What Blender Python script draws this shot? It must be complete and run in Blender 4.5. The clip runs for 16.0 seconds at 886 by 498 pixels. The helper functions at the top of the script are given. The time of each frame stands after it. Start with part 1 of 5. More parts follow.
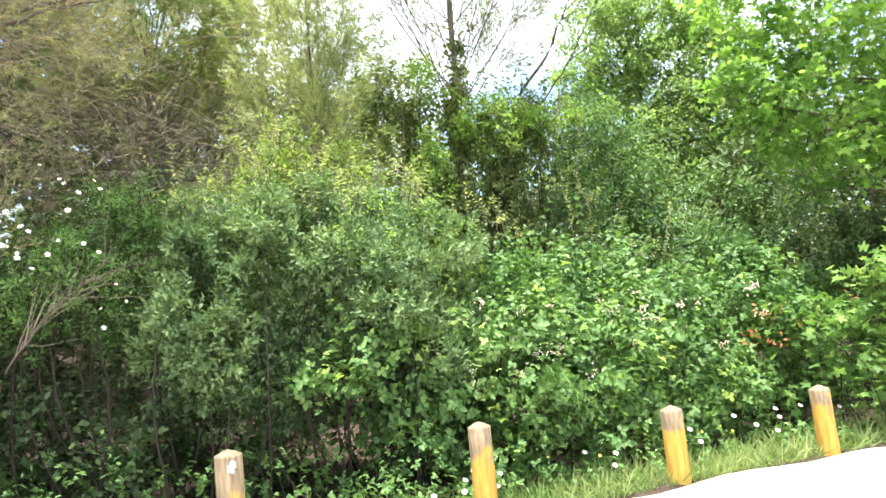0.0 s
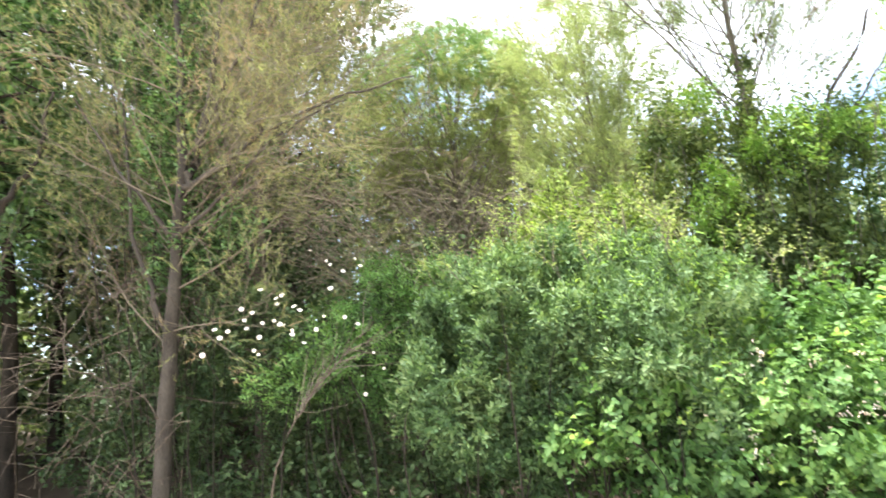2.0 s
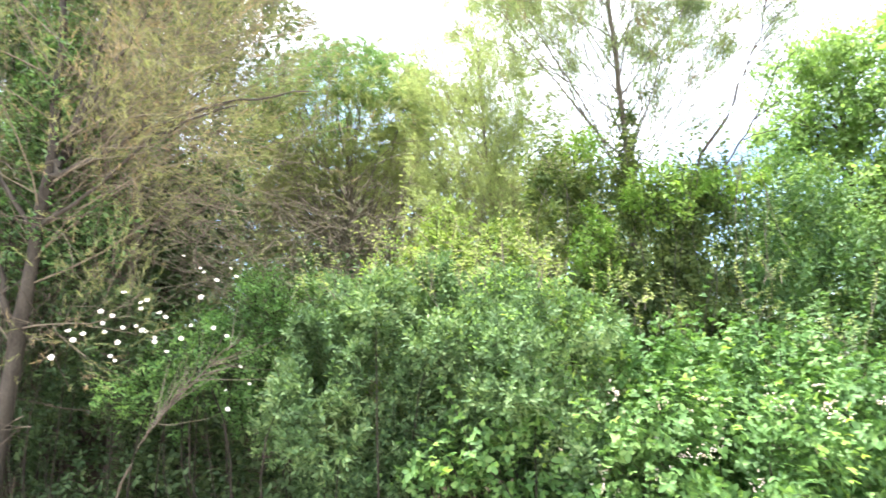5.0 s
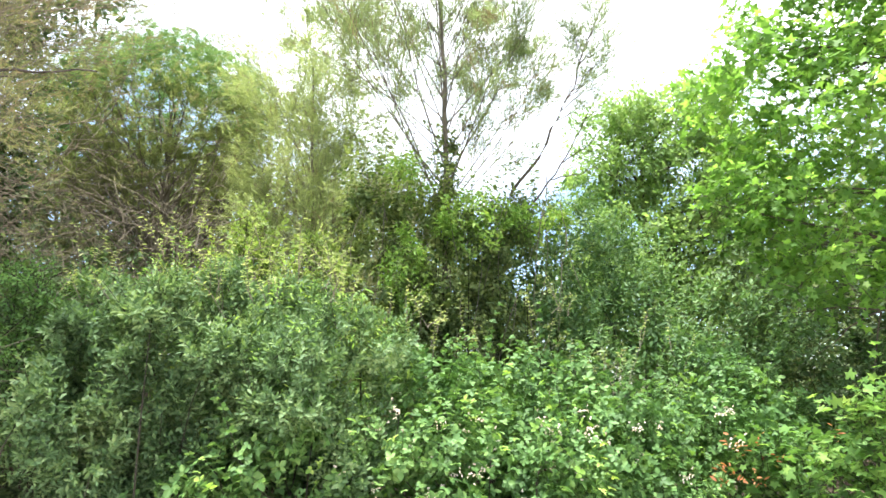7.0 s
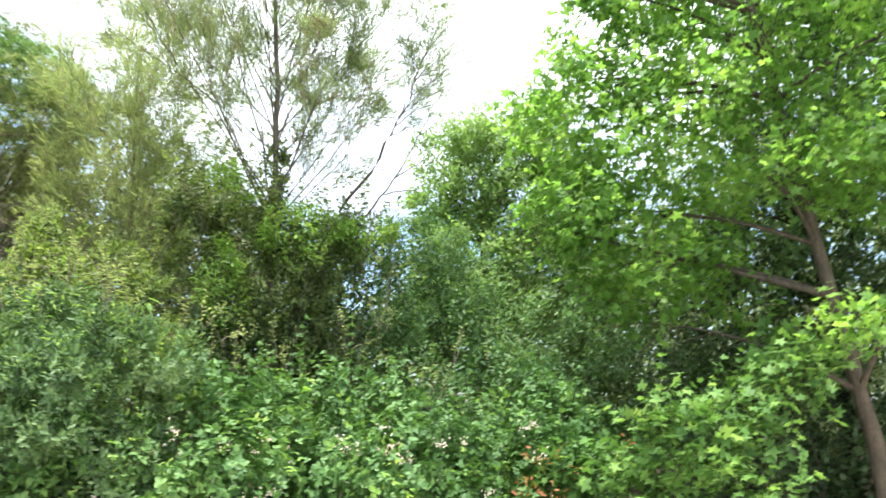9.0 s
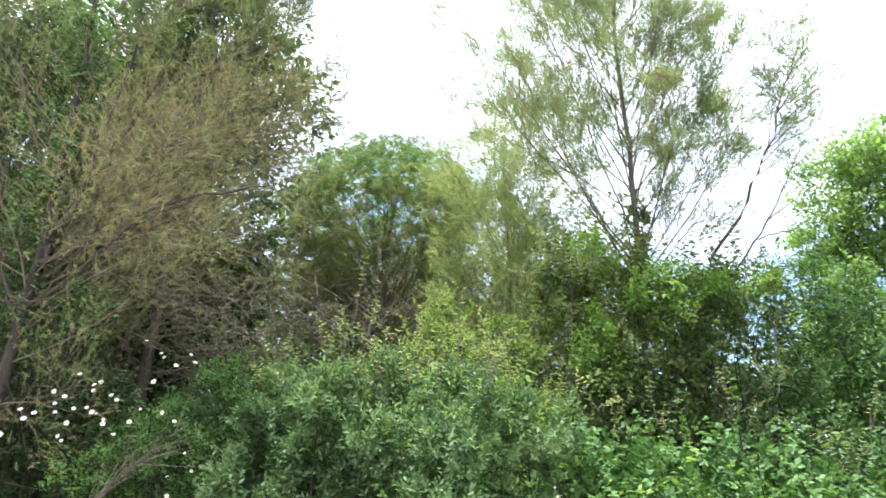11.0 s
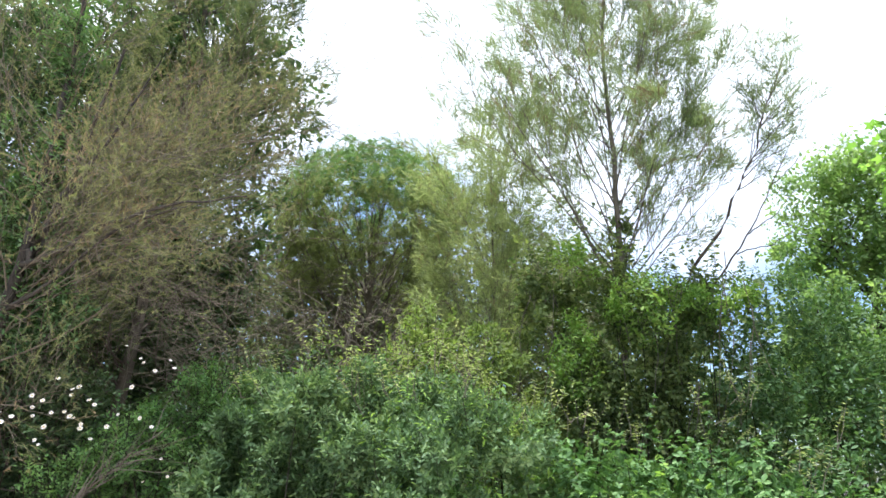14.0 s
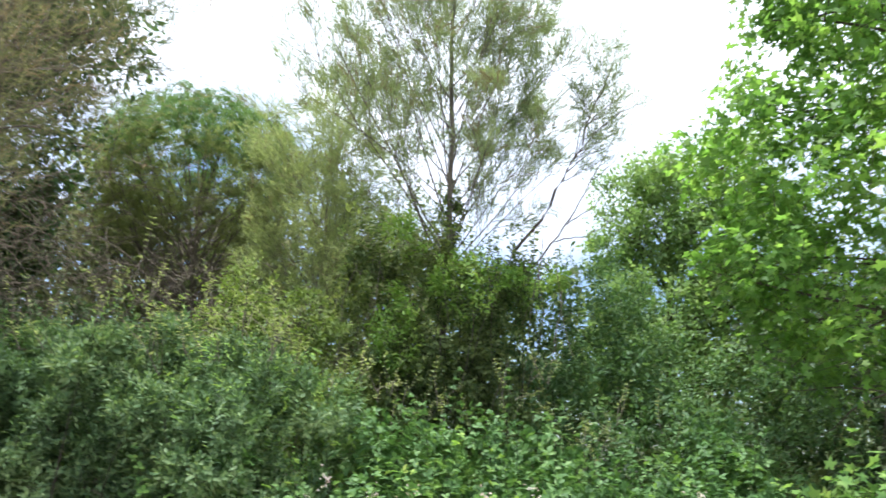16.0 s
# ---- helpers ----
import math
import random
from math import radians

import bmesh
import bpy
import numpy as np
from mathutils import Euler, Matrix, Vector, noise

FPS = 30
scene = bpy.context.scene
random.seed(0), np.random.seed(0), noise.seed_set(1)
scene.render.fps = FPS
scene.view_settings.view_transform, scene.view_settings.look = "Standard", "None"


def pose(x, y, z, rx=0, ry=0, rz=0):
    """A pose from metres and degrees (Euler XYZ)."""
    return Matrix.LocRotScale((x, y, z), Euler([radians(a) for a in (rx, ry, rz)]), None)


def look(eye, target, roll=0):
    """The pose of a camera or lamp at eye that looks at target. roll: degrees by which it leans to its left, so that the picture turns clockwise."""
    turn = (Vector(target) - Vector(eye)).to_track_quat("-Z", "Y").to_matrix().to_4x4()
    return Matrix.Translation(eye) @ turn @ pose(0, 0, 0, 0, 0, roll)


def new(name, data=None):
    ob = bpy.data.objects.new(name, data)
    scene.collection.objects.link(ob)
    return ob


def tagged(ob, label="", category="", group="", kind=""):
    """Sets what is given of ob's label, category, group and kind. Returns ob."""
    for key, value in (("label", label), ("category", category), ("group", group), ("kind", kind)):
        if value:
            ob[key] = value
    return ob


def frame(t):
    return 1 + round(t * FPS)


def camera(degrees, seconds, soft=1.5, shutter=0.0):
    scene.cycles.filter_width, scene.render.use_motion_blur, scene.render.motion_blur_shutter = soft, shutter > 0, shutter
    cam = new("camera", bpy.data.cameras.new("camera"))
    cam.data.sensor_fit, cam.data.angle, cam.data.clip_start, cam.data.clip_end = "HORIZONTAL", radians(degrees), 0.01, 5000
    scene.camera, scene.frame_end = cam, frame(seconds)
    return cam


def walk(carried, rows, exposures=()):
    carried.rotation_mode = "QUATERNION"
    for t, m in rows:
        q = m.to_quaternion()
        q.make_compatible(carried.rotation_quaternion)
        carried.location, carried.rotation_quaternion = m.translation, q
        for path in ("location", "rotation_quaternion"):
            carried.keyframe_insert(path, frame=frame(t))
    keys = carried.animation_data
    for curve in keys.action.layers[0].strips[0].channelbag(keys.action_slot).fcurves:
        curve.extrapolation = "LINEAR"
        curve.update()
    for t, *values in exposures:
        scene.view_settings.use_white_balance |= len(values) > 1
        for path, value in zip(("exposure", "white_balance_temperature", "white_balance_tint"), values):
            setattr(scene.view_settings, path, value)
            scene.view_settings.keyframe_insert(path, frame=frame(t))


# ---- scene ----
cam = camera(64.6, 16.0, soft=1.5, shutter=0.3)
PATH = [
    (0, (0.467, -0.83, 1.514), (0.433, 3.161, 1.787), -4.13),
    (0.1, (0.498, -0.805, 1.512), (0.480, 1.191, 1.641), -4.4),
    (0.3, (0.612, -0.751, 1.507), (0.41, 3.23, 1.84), -4.33),
    (0.5, (0.75, -0.711, 1.514), (0.287, 3.237, 1.952), -2.90),
    (1, (0.937, -0.502, 1.492), (0.197, 3.404, 1.928), -2.93),
    (1.5, (1.028, -0.423, 1.52), (-0.19, 3.357, 1.996), -6.77),
    (2, (1.101, -0.418, 1.53), (-0.714, 3.074, 2.245), -6.47),
    (2.5, (1.124, -0.443, 1.532), (-0.934, 2.865, 2.439), -4.09),
    (3, (1.114, -0.442, 1.538), (-1.089, 2.733, 2.569), -4.20),
    (3.5, (1.129, -0.425, 1.536), (-1.075, 2.747, 2.576), -2.80),
    (4, (1.154, -0.412, 1.537), (-0.766, 2.975, 2.455), -1.87),
    (4.5, (1.152, -0.412, 1.544), (-0.429, 3.163, 2.393), -2.69),
    (5, (1.181, -0.418, 1.544), (-0.052, 3.307, 2.321), -2.83),
    (5.2, (1.199, -0.407, 1.547), (0.145, 3.378, 2.292), -2.66),
    (7.3, (1.509, -0.281, 1.48), (1.279, 3.607, 2.392), -0.50),
    (7.5, (1.546, -0.252, 1.438), (1.386, 3.629, 2.392), -0.55),
    (8, (1.737, -0.237, 1.428), (1.738, 3.638, 2.42), -0.23),
    (8.5, (1.847, -0.165, 1.429), (2.118, 3.7, 2.423), 3.18),
    (8.8, (1.933, -0.097, 1.445), (2.161, 1.826, 1.942), -0.1),
    (8.9, (1.950, -0.091, 1.443), (2.189, 1.831, 1.941), -0.3),
    (9, (1.927, -0.09, 1.445), (2.38, 3.764, 2.413), -2.00),
    (9.1, (1.958, -0.088, 1.436), (2.102, 1.849, 1.915), -1.5),
    (9.2, (2.015, -0.094, 1.463), (2.026, 1.853, 1.923), -0.7),
    (9.5, (2.009, -0.118, 1.445), (1.622, 3.753, 2.374), -0.50),
    (10, (2.016, -0.098, 1.469), (1.095, 3.642, 2.548), -0.70),
    (10.2, (2.009, -0.085, 1.473), (0.928, 3.592, 2.618), -0.45),
    (12.3, (2.135, -0.147, 1.608), (0.261, 3.102, 2.997), 0.59),
    (12.5, (2.142, -0.15, 1.607), (0.329, 3.138, 2.985), 0.45),
    (13, (2.146, -0.16, 1.605), (0.463, 3.209, 2.953), 0.99),
    (13.5, (2.157, -0.158, 1.602), (0.55, 3.26, 2.921), 0.79),
    (14, (2.162, -0.163, 1.599), (0.645, 3.304, 2.895), 1.31),
    (14.5, (2.178, -0.163, 1.593), (0.745, 3.351, 2.857), 0.72),
    (15, (2.206, -0.17, 1.587), (0.918, 3.412, 2.814), 0.27),
    (15.5, (2.255, -0.161, 1.584), (1.197, 3.507, 2.779), -0.01),
    (16, (2.315, -0.074, 1.577), (1.643, 3.69, 2.752), 2.33),
]
EXPOSURES = [(0, 1.8, 6450, 10), (2, 1.9, 6400, 10), (3.5, 2.05, 6150, 11), (5, 2.05, 6200, 10), (7.5, 1.5, 6300, 8), (9, 1.27, 6200, 6),
             (10.2, 1.27, 6050, 8), (12.5, 0.92, 5800, 11), (14.5, 0.88, 5800, 12), (16, 0.8, 5850, 12)]
walk(cam, [(t, look(eye, target, roll)) for t, eye, target, roll in PATH], EXPOSURES)

# ---------------------------------------------------------------- light
SUN_EL, SUN_AZ = 79, 225          # degrees; azimuth clockwise from +y


def make_world():
    w = bpy.data.worlds.new("sky")
    scene.world = w
    w.use_nodes = True
    nt = w.node_tree
    nt.nodes.clear()
    out = nt.nodes.new("ShaderNodeOutputWorld")
    bg = nt.nodes.new("ShaderNodeBackground")
    sky = nt.nodes.new("ShaderNodeTexSky")
    sky.sky_type = 'NISHITA'
    sky.sun_disc = False
    sky.sun_elevation, sky.sun_rotation = radians(SUN_EL), radians(SUN_AZ)
    sky.dust_density = 2.0
    # thin bright cloud, thicker overhead, broken towards the horizon
    tc = nt.nodes.new("ShaderNodeTexCoord")
    sep = nt.nodes.new("ShaderNodeSeparateXYZ")
    nt.links.new(tc.outputs["Generated"], sep.inputs[0])
    noi = nt.nodes.new("ShaderNodeTexNoise")
    noi.inputs["Scale"].default_value = 4.0
    noi.inputs["Detail"].default_value = 5.0
    nt.links.new(tc.outputs["Generated"], noi.inputs["Vector"])
    add = nt.nodes.new("ShaderNodeMath")
    add.operation = 'MULTIPLY_ADD'
    add.inputs[1].default_value = 0.55
    nt.links.new(noi.outputs["Fac"], add.inputs[0])
    nt.links.new(sep.outputs["Z"], add.inputs[2])
    ramp = nt.nodes.new("ShaderNodeMapRange")
    ramp.inputs["From Min"].default_value = 0.53
    ramp.inputs["From Max"].default_value = 0.76
    nt.links.new(add.outputs[0], ramp.inputs["Value"])
    mix = nt.nodes.new("ShaderNodeMix")
    mix.data_type = 'RGBA'
    mix.inputs["B"].default_value = (7.0, 7.2, 7.4, 1)
    nt.links.new(ramp.outputs[0], mix.inputs["Factor"])
    nt.links.new(sky.outputs[0], mix.inputs["A"])
    nt.links.new(mix.outputs["Result"], bg.inputs["Color"])
    bg.inputs["Strength"].default_value = 0.15
    nt.links.new(bg.outputs[0], out.inputs["Surface"])


def make_sun():
    lamp = bpy.data.lights.new("sun", 'SUN')
    lamp.energy, lamp.angle, lamp.color = 5.0, radians(5.0), (1.0, 0.96, 0.88)
    ob = new("sun", lamp)
    a, e = radians(SUN_AZ), radians(SUN_EL)
    d = Vector((math.sin(a) * math.cos(e), math.cos(a) * math.cos(e), math.sin(e)))
    ob.matrix_world = look(d * 40, (0, 0, 0))


make_world()
make_sun()

# ---------------------------------------------------------------- materials


def mat_nodes(name):
    m = bpy.data.materials.new(name)
    m.use_nodes = True
    nt = m.node_tree
    nt.nodes.clear()
    return m, nt, nt.nodes.new, nt.links.new


def ramp_node(nt, stops):
    r = nt.nodes.new("ShaderNodeValToRGB")
    el = r.color_ramp.elements
    while len(el) < len(stops):
        el.new(0.5)
    for e, (p, c) in zip(el, stops):
        e.position, e.color = p, (*c, 1)
    return r


def leaf_mat(name, dark, mid, light, trans=0.35, rough=0.45, patch=1.3, spec=0.35):
    """Foliage: each leaf has its own shade, and whole sprays drift in colour."""
    def soft(c):
        g = 0.3 * c[0] + 0.6 * c[1] + 0.1 * c[2]
        c = (c[0] * 1.1, c[1], c[2])
        return tuple(0.87 * v + 0.13 * g for v in c)
    dark, mid, light = soft(dark), soft(mid), soft(light)
    m, nt, N, L = mat_nodes(name)
    out, geo, tc = N("ShaderNodeOutputMaterial"), N("ShaderNodeNewGeometry"), N("ShaderNodeTexCoord")
    noi = N("ShaderNodeTexNoise")
    noi.inputs["Scale"].default_value = patch
    noi.inputs["Detail"].default_value = 3
    L(tc.outputs["Object"], noi.inputs["Vector"])
    mul = N("ShaderNodeMath")
    mul.operation = 'MULTIPLY_ADD'
    mul.inputs[1].default_value = 0.62
    oi, sm, fr = N("ShaderNodeObjectInfo"), N("ShaderNodeMath"), N("ShaderNodeMath")
    fr.operation = 'FRACT'
    L(geo.outputs["Random Per Island"], sm.inputs[0])
    L(oi.outputs["Random"], sm.inputs[1])
    L(sm.outputs[0], fr.inputs[0])
    L(fr.outputs[0], mul.inputs[0])
    sh = N("ShaderNodeMath")
    sh.operation = 'MULTIPLY_ADD'
    sh.inputs[1].default_value, sh.inputs[2].default_value = 1.5, -0.56
    L(noi.outputs["Fac"], sh.inputs[0])
    L(sh.outputs[0], mul.inputs[2])
    r = ramp_node(nt, [(0.0, dark), (0.5, mid), (1.0, light)])
    L(mul.outputs[0], r.inputs[0])
    p = N("ShaderNodeBsdfPrincipled")
    p.inputs["Roughness"].default_value = rough + 0.1
    p.inputs["Specular IOR Level"].default_value = spec * 0.6
    L(r.outputs[0], p.inputs["Base Color"])
    t = N("ShaderNodeBsdfTranslucent")
    warm = N("ShaderNodeMix")
    warm.data_type, warm.blend_type = 'RGBA', 'MULTIPLY'
    warm.inputs["Factor"].default_value = 1.0
    warm.inputs["B"].default_value = (1.35, 1.4, 0.75, 1)
    L(r.outputs[0], warm.inputs["A"])
    L(warm.outputs["Result"], t.inputs["Color"])
    mx = N("ShaderNodeMixShader")
    mx.inputs[0].default_value = trans
    L(p.outputs[0], mx.inputs[1])
    L(t.outputs[0], mx.inputs[2])
    L(mx.outputs[0], out.inputs["Surface"])
    return m


def solid_mat(name, a, b, scale=6.0, rough=0.85, bump=0.5, stretch=(1, 1, 1), fine=60.0, c=None):
    """Rough natural surface: coarse blotches, fine grain and relief."""
    m, nt, N, L = mat_nodes(name)
    out, tc, mp = N("ShaderNodeOutputMaterial"), N("ShaderNodeTexCoord"), N("ShaderNodeMapping")
    mp.inputs["Scale"].default_value = stretch
    L(tc.outputs["Object"], mp.inputs["Vector"])
    n1, n2 = N("ShaderNodeTexNoise"), N("ShaderNodeTexNoise")
    n1.inputs["Scale"].default_value, n1.inputs["Detail"].default_value = scale, 6
    n2.inputs["Scale"].default_value, n2.inputs["Detail"].default_value = fine, 4
    L(mp.outputs[0], n1.inputs["Vector"])
    L(mp.outputs[0], n2.inputs["Vector"])
    av = N("ShaderNodeMath")
    av.operation = 'MULTIPLY_ADD'
    av.inputs[1].default_value = 0.45
    hf = N("ShaderNodeMath")
    hf.operation = 'MULTIPLY'
    hf.inputs[1].default_value = 0.55
    L(n1.outputs["Fac"], hf.inputs[0])
    L(n2.outputs["Fac"], av.inputs[0])
    L(hf.outputs[0], av.inputs[2])
    stops = [(0.33, a), (0.62, b)] + ([(0.72, c)] if c else [])
    r = ramp_node(nt, stops)
    L(av.outputs[0], r.inputs[0])
    p = N("ShaderNodeBsdfPrincipled")
    p.inputs["Roughness"].default_value = rough
    p.inputs["Specular IOR Level"].default_value = 0.2
    L(r.outputs[0], p.inputs["Base Color"])
    bp = N("ShaderNodeBump")
    bp.inputs["Strength"].default_value = bump
    bp.inputs["Distance"].default_value = 0.02
    L(av.outputs[0], bp.inputs["Height"])
    L(bp.outputs[0], p.inputs["Normal"])
    L(p.outputs[0], out.inputs["Surface"])
    return m


def post_mat():
    """Weathered round timber: grey-buff wood, an ochre lichen crust with a ragged upper edge."""
    m, nt, N, L = mat_nodes("weathered_post_wood")
    out, tc, mp = N("ShaderNodeOutputMaterial"), N("ShaderNodeTexCoord"), N("ShaderNodeMapping")
    mp.inputs["Scale"].default_value = (9, 9, 1.2)
    L(tc.outputs["Object"], mp.inputs["Vector"])
    grain, blot = N("ShaderNodeTexNoise"), N("ShaderNodeTexNoise")
    grain.inputs["Scale"].default_value, grain.inputs["Detail"].default_value = 5, 8
    blot.inputs["Scale"].default_value, blot.inputs["Detail"].default_value = 7, 4
    L(mp.outputs[0], grain.inputs["Vector"])
    oi = N("ShaderNodeObjectInfo")
    sep, ad = N("ShaderNodeSeparateXYZ"), N("ShaderNodeVectorMath")
    ad.operation = 'ADD'
    L(tc.outputs["Object"], ad.inputs[0])
    L(oi.outputs["Random"], ad.inputs[1])
    L(ad.outputs[0], blot.inputs["Vector"])
    wood = ramp_node(nt, [(0.3, (0.11, 0.08, 0.05)), (0.55, (0.21, 0.158, 0.10)), (0.75, (0.30, 0.24, 0.165))])
    L(grain.outputs["Fac"], wood.inputs[0])
    lich = ramp_node(nt, [(0.35, (0.38, 0.20, 0.028)), (0.65, (0.50, 0.295, 0.045))])
    L(grain.outputs["Fac"], lich.inputs[0])
    L(tc.outputs["Object"], sep.inputs[0])
    edge = N("ShaderNodeMath")
    edge.operation = 'MULTIPLY_ADD'
    edge.inputs[1].default_value = 0.55
    L(blot.outputs["Fac"], edge.inputs[0])
    L(sep.outputs["Z"], edge.inputs[2])
    mr = N("ShaderNodeMapRange")
    mr.inputs["From Min"].default_value, mr.inputs["From Max"].default_value = 0.64, 0.72
    mr.inputs["To Min"].default_value, mr.inputs["To Max"].default_value = 0.9, 0.0
    L(edge.outputs[0], mr.inputs["Value"])
    mx = N("ShaderNodeMix")
    mx.data_type = 'RGBA'
    L(mr.outputs[0], mx.inputs["Factor"])
    L(wood.outputs[0], mx.inputs["A"])
    L(lich.outputs[0], mx.inputs["B"])
    p = N("ShaderNodeBsdfPrincipled")
    p.inputs["Roughness"].default_value = 0.85
    L(mx.outputs["Result"], p.inputs["Base Color"])
    bp = N("ShaderNodeBump")
    bp.inputs["Strength"].default_value, bp.inputs["Distance"].default_value = 0.6, 0.01
    L(grain.outputs["Fac"], bp.inputs["Height"])
    L(bp.outputs[0], p.inputs["Normal"])
    L(p.outputs[0], out.inputs["Surface"])
    return m


M_OLIVE = leaf_mat("olive_green_shrub_leaf", (0.046, 0.10, 0.037), (0.103, 0.203, 0.072), (0.235, 0.355, 0.137), 0.3, 0.42, 1.6, 0.4)
M_BRAMBLE = leaf_mat("bramble_leaf", (0.04, 0.105, 0.025), (0.085, 0.205, 0.045), (0.175, 0.325, 0.075), 0.3, 0.42, 1.4, 0.45)
M_LIME = leaf_mat("young_lime_leaf", (0.10, 0.22, 0.03), (0.18, 0.36, 0.045), (0.34, 0.48, 0.08), 0.4, 0.45)
M_PLANE = leaf_mat("plane_tree_leaf", (0.073, 0.173, 0.032), (0.143, 0.312, 0.05), (0.265, 0.44, 0.082), 0.63, 0.4, 0.9, 0.4)
M_OAK = leaf_mat("oak_leaf", (0.04, 0.10, 0.034), (0.085, 0.19, 0.06), (0.18, 0.31, 0.11), 0.35, 0.4, 1.0, 0.4)
M_PALE = leaf_mat("pale_broad_leaf", (0.10, 0.20, 0.06), (0.18, 0.32, 0.10), (0.30, 0.43, 0.16), 0.55, 0.45, 0.8, 0.35)
M_IVY = leaf_mat("ivy_leaf", (0.055, 0.10, 0.033), (0.125, 0.195, 0.06), (0.26, 0.34, 0.10), 0.42, 0.5, 1.2, 0.25)
M_YOUNG = leaf_mat("yellow_green_leaf", (0.085, 0.15, 0.03), (0.165, 0.265, 0.05), (0.30, 0.40, 0.09), 0.42, 0.45)
# leaf green darkened so the bushes carry their shade in the colour
M_SHADE_LEAF = leaf_mat("shade_darkened_leaf", (0.03, 0.065, 0.025), (0.06, 0.115, 0.04), (0.12, 0.19, 0.07), 0.22, 0.45, 1.2, 0.3)
M_TIP = leaf_mat("pale_yellow_shoot", (0.16, 0.25, 0.07), (0.27, 0.36, 0.12), (0.42, 0.47, 0.22), 0.4, 0.5)
M_ROSE = leaf_mat("rose_leaf", (0.042, 0.115, 0.026), (0.09, 0.22, 0.046), (0.18, 0.34, 0.075), 0.3, 0.45)
M_NEEDLE = leaf_mat("olive_needle", (0.10, 0.125, 0.056), (0.175, 0.198, 0.09), (0.285, 0.295, 0.15), 0.45, 0.55, 0.8, 0.25)
M_NEEDLE_LIGHT = leaf_mat("pale_green_needle", (0.12, 0.17, 0.085), (0.21, 0.29, 0.14), (0.34, 0.42, 0.22), 0.5, 0.55, 0.7, 0.25)
M_NEEDLE_PALE = leaf_mat("pale_yellow_green_needle", (0.16, 0.22, 0.10), (0.27, 0.35, 0.16), (0.40, 0.48, 0.25), 0.55, 0.55, 0.7, 0.25)
M_NEEDLE_DARK = leaf_mat("dark_green_needle", (0.05, 0.08, 0.035), (0.10, 0.145, 0.062), (0.18, 0.23, 0.105), 0.45, 0.55, 0.7, 0.25)
M_STONEPINE = leaf_mat("stone_pine_needle", (0.072, 0.155, 0.055), (0.135, 0.255, 0.088), (0.22, 0.35, 0.135), 0.45, 0.5, 0.8, 0.25)
M_PINE_OLIVE = leaf_mat("olive_pine_needle", (0.15, 0.185, 0.075), (0.24, 0.295, 0.12), (0.34, 0.40, 0.18), 0.55, 0.5, 0.8, 0.25)
M_FAR = leaf_mat("far_woodland_leaf", (0.075, 0.115, 0.055), (0.14, 0.20, 0.09), (0.23, 0.30, 0.145), 0.4, 0.5, 0.35, 0.2)
# greyed and lightened so that haze over the wood sits in the leaf colour
M_HAZE = leaf_mat("haze_paled_wood_leaf", (0.12, 0.14, 0.085), (0.20, 0.22, 0.135), (0.30, 0.325, 0.205), 0.45, 0.6, 0.4, 0.2)
M_SAPLING = leaf_mat("sapling_leaf", (0.055, 0.14, 0.03), (0.105, 0.24, 0.043), (0.22, 0.38, 0.075), 0.42, 0.45, 1.2, 0.35)
M_GRASS = leaf_mat("grass_blade", (0.07, 0.15, 0.035), (0.155, 0.27, 0.065), (0.33, 0.39, 0.15), 0.35, 0.5, 1.5, 0.3)
M_RED = leaf_mat("young_red_leaf", (0.24, 0.08, 0.03), (0.38, 0.15, 0.05), (0.50, 0.27, 0.10), 0.35, 0.45)
M_DRY = leaf_mat("dry_tan_needle", (0.14, 0.11, 0.06), (0.22, 0.175, 0.10), (0.31, 0.26, 0.16), 0.3, 0.6)
M_PETAL = leaf_mat("white_petal", (0.78, 0.78, 0.72), (0.84, 0.84, 0.80), (0.88, 0.88, 0.85), 0.25, 0.5)
M_PINK = leaf_mat("pale_pink_petal", (0.62, 0.52, 0.52), (0.74, 0.66, 0.66), (0.82, 0.78, 0.77), 0.3, 0.5)
M_YELLOW = leaf_mat("yellow_petal", (0.60, 0.42, 0.03), (0.70, 0.52, 0.05), (0.78, 0.60, 0.10), 0.3, 0.5)
M_BARK = solid_mat("grey_brown_bark", (0.05, 0.04, 0.031), (0.14, 0.11, 0.085), 5, 0.9, 0.9, (3, 3, 0.7), 40)
M_BARK_RED = solid_mat("reddish_pine_bark", (0.036, 0.03, 0.025), (0.088, 0.074, 0.062), 5, 0.9, 0.9, (3, 3, 0.8), 40)
# near black: shade under the foliage is put into this bark and stem colour
M_BARK_DARK = solid_mat("shade_darkened_bark", (0.016, 0.013, 0.010), (0.045, 0.036, 0.028), 5, 0.9, 0.9, (3, 3, 0.7), 40)
M_BARK_PALE = solid_mat("pale_plane_bark", (0.10, 0.085, 0.065), (0.20, 0.17, 0.135), 4, 0.8, 0.4, (2, 2, 1), 30)
M_TWIG = solid_mat("dead_grey_twig", (0.10, 0.082, 0.062), (0.21, 0.18, 0.14), 8, 0.9, 0.2)
M_DRYTWIG = solid_mat("pale_dry_twig", (0.095, 0.077, 0.056), (0.215, 0.178, 0.133), 8, 0.9, 0.2)
M_POST = post_mat()
M_PAINT = solid_mat("pale_blue_paint", (0.34, 0.38, 0.44), (0.50, 0.54, 0.60), 30, 0.7, 0.2)
M_SOIL = solid_mat("leaf_litter_soil", (0.028, 0.02, 0.014), (0.075, 0.054, 0.039), 2.5, 0.95, 0.8, (1, 1, 1), 45, (0.12, 0.089, 0.066))
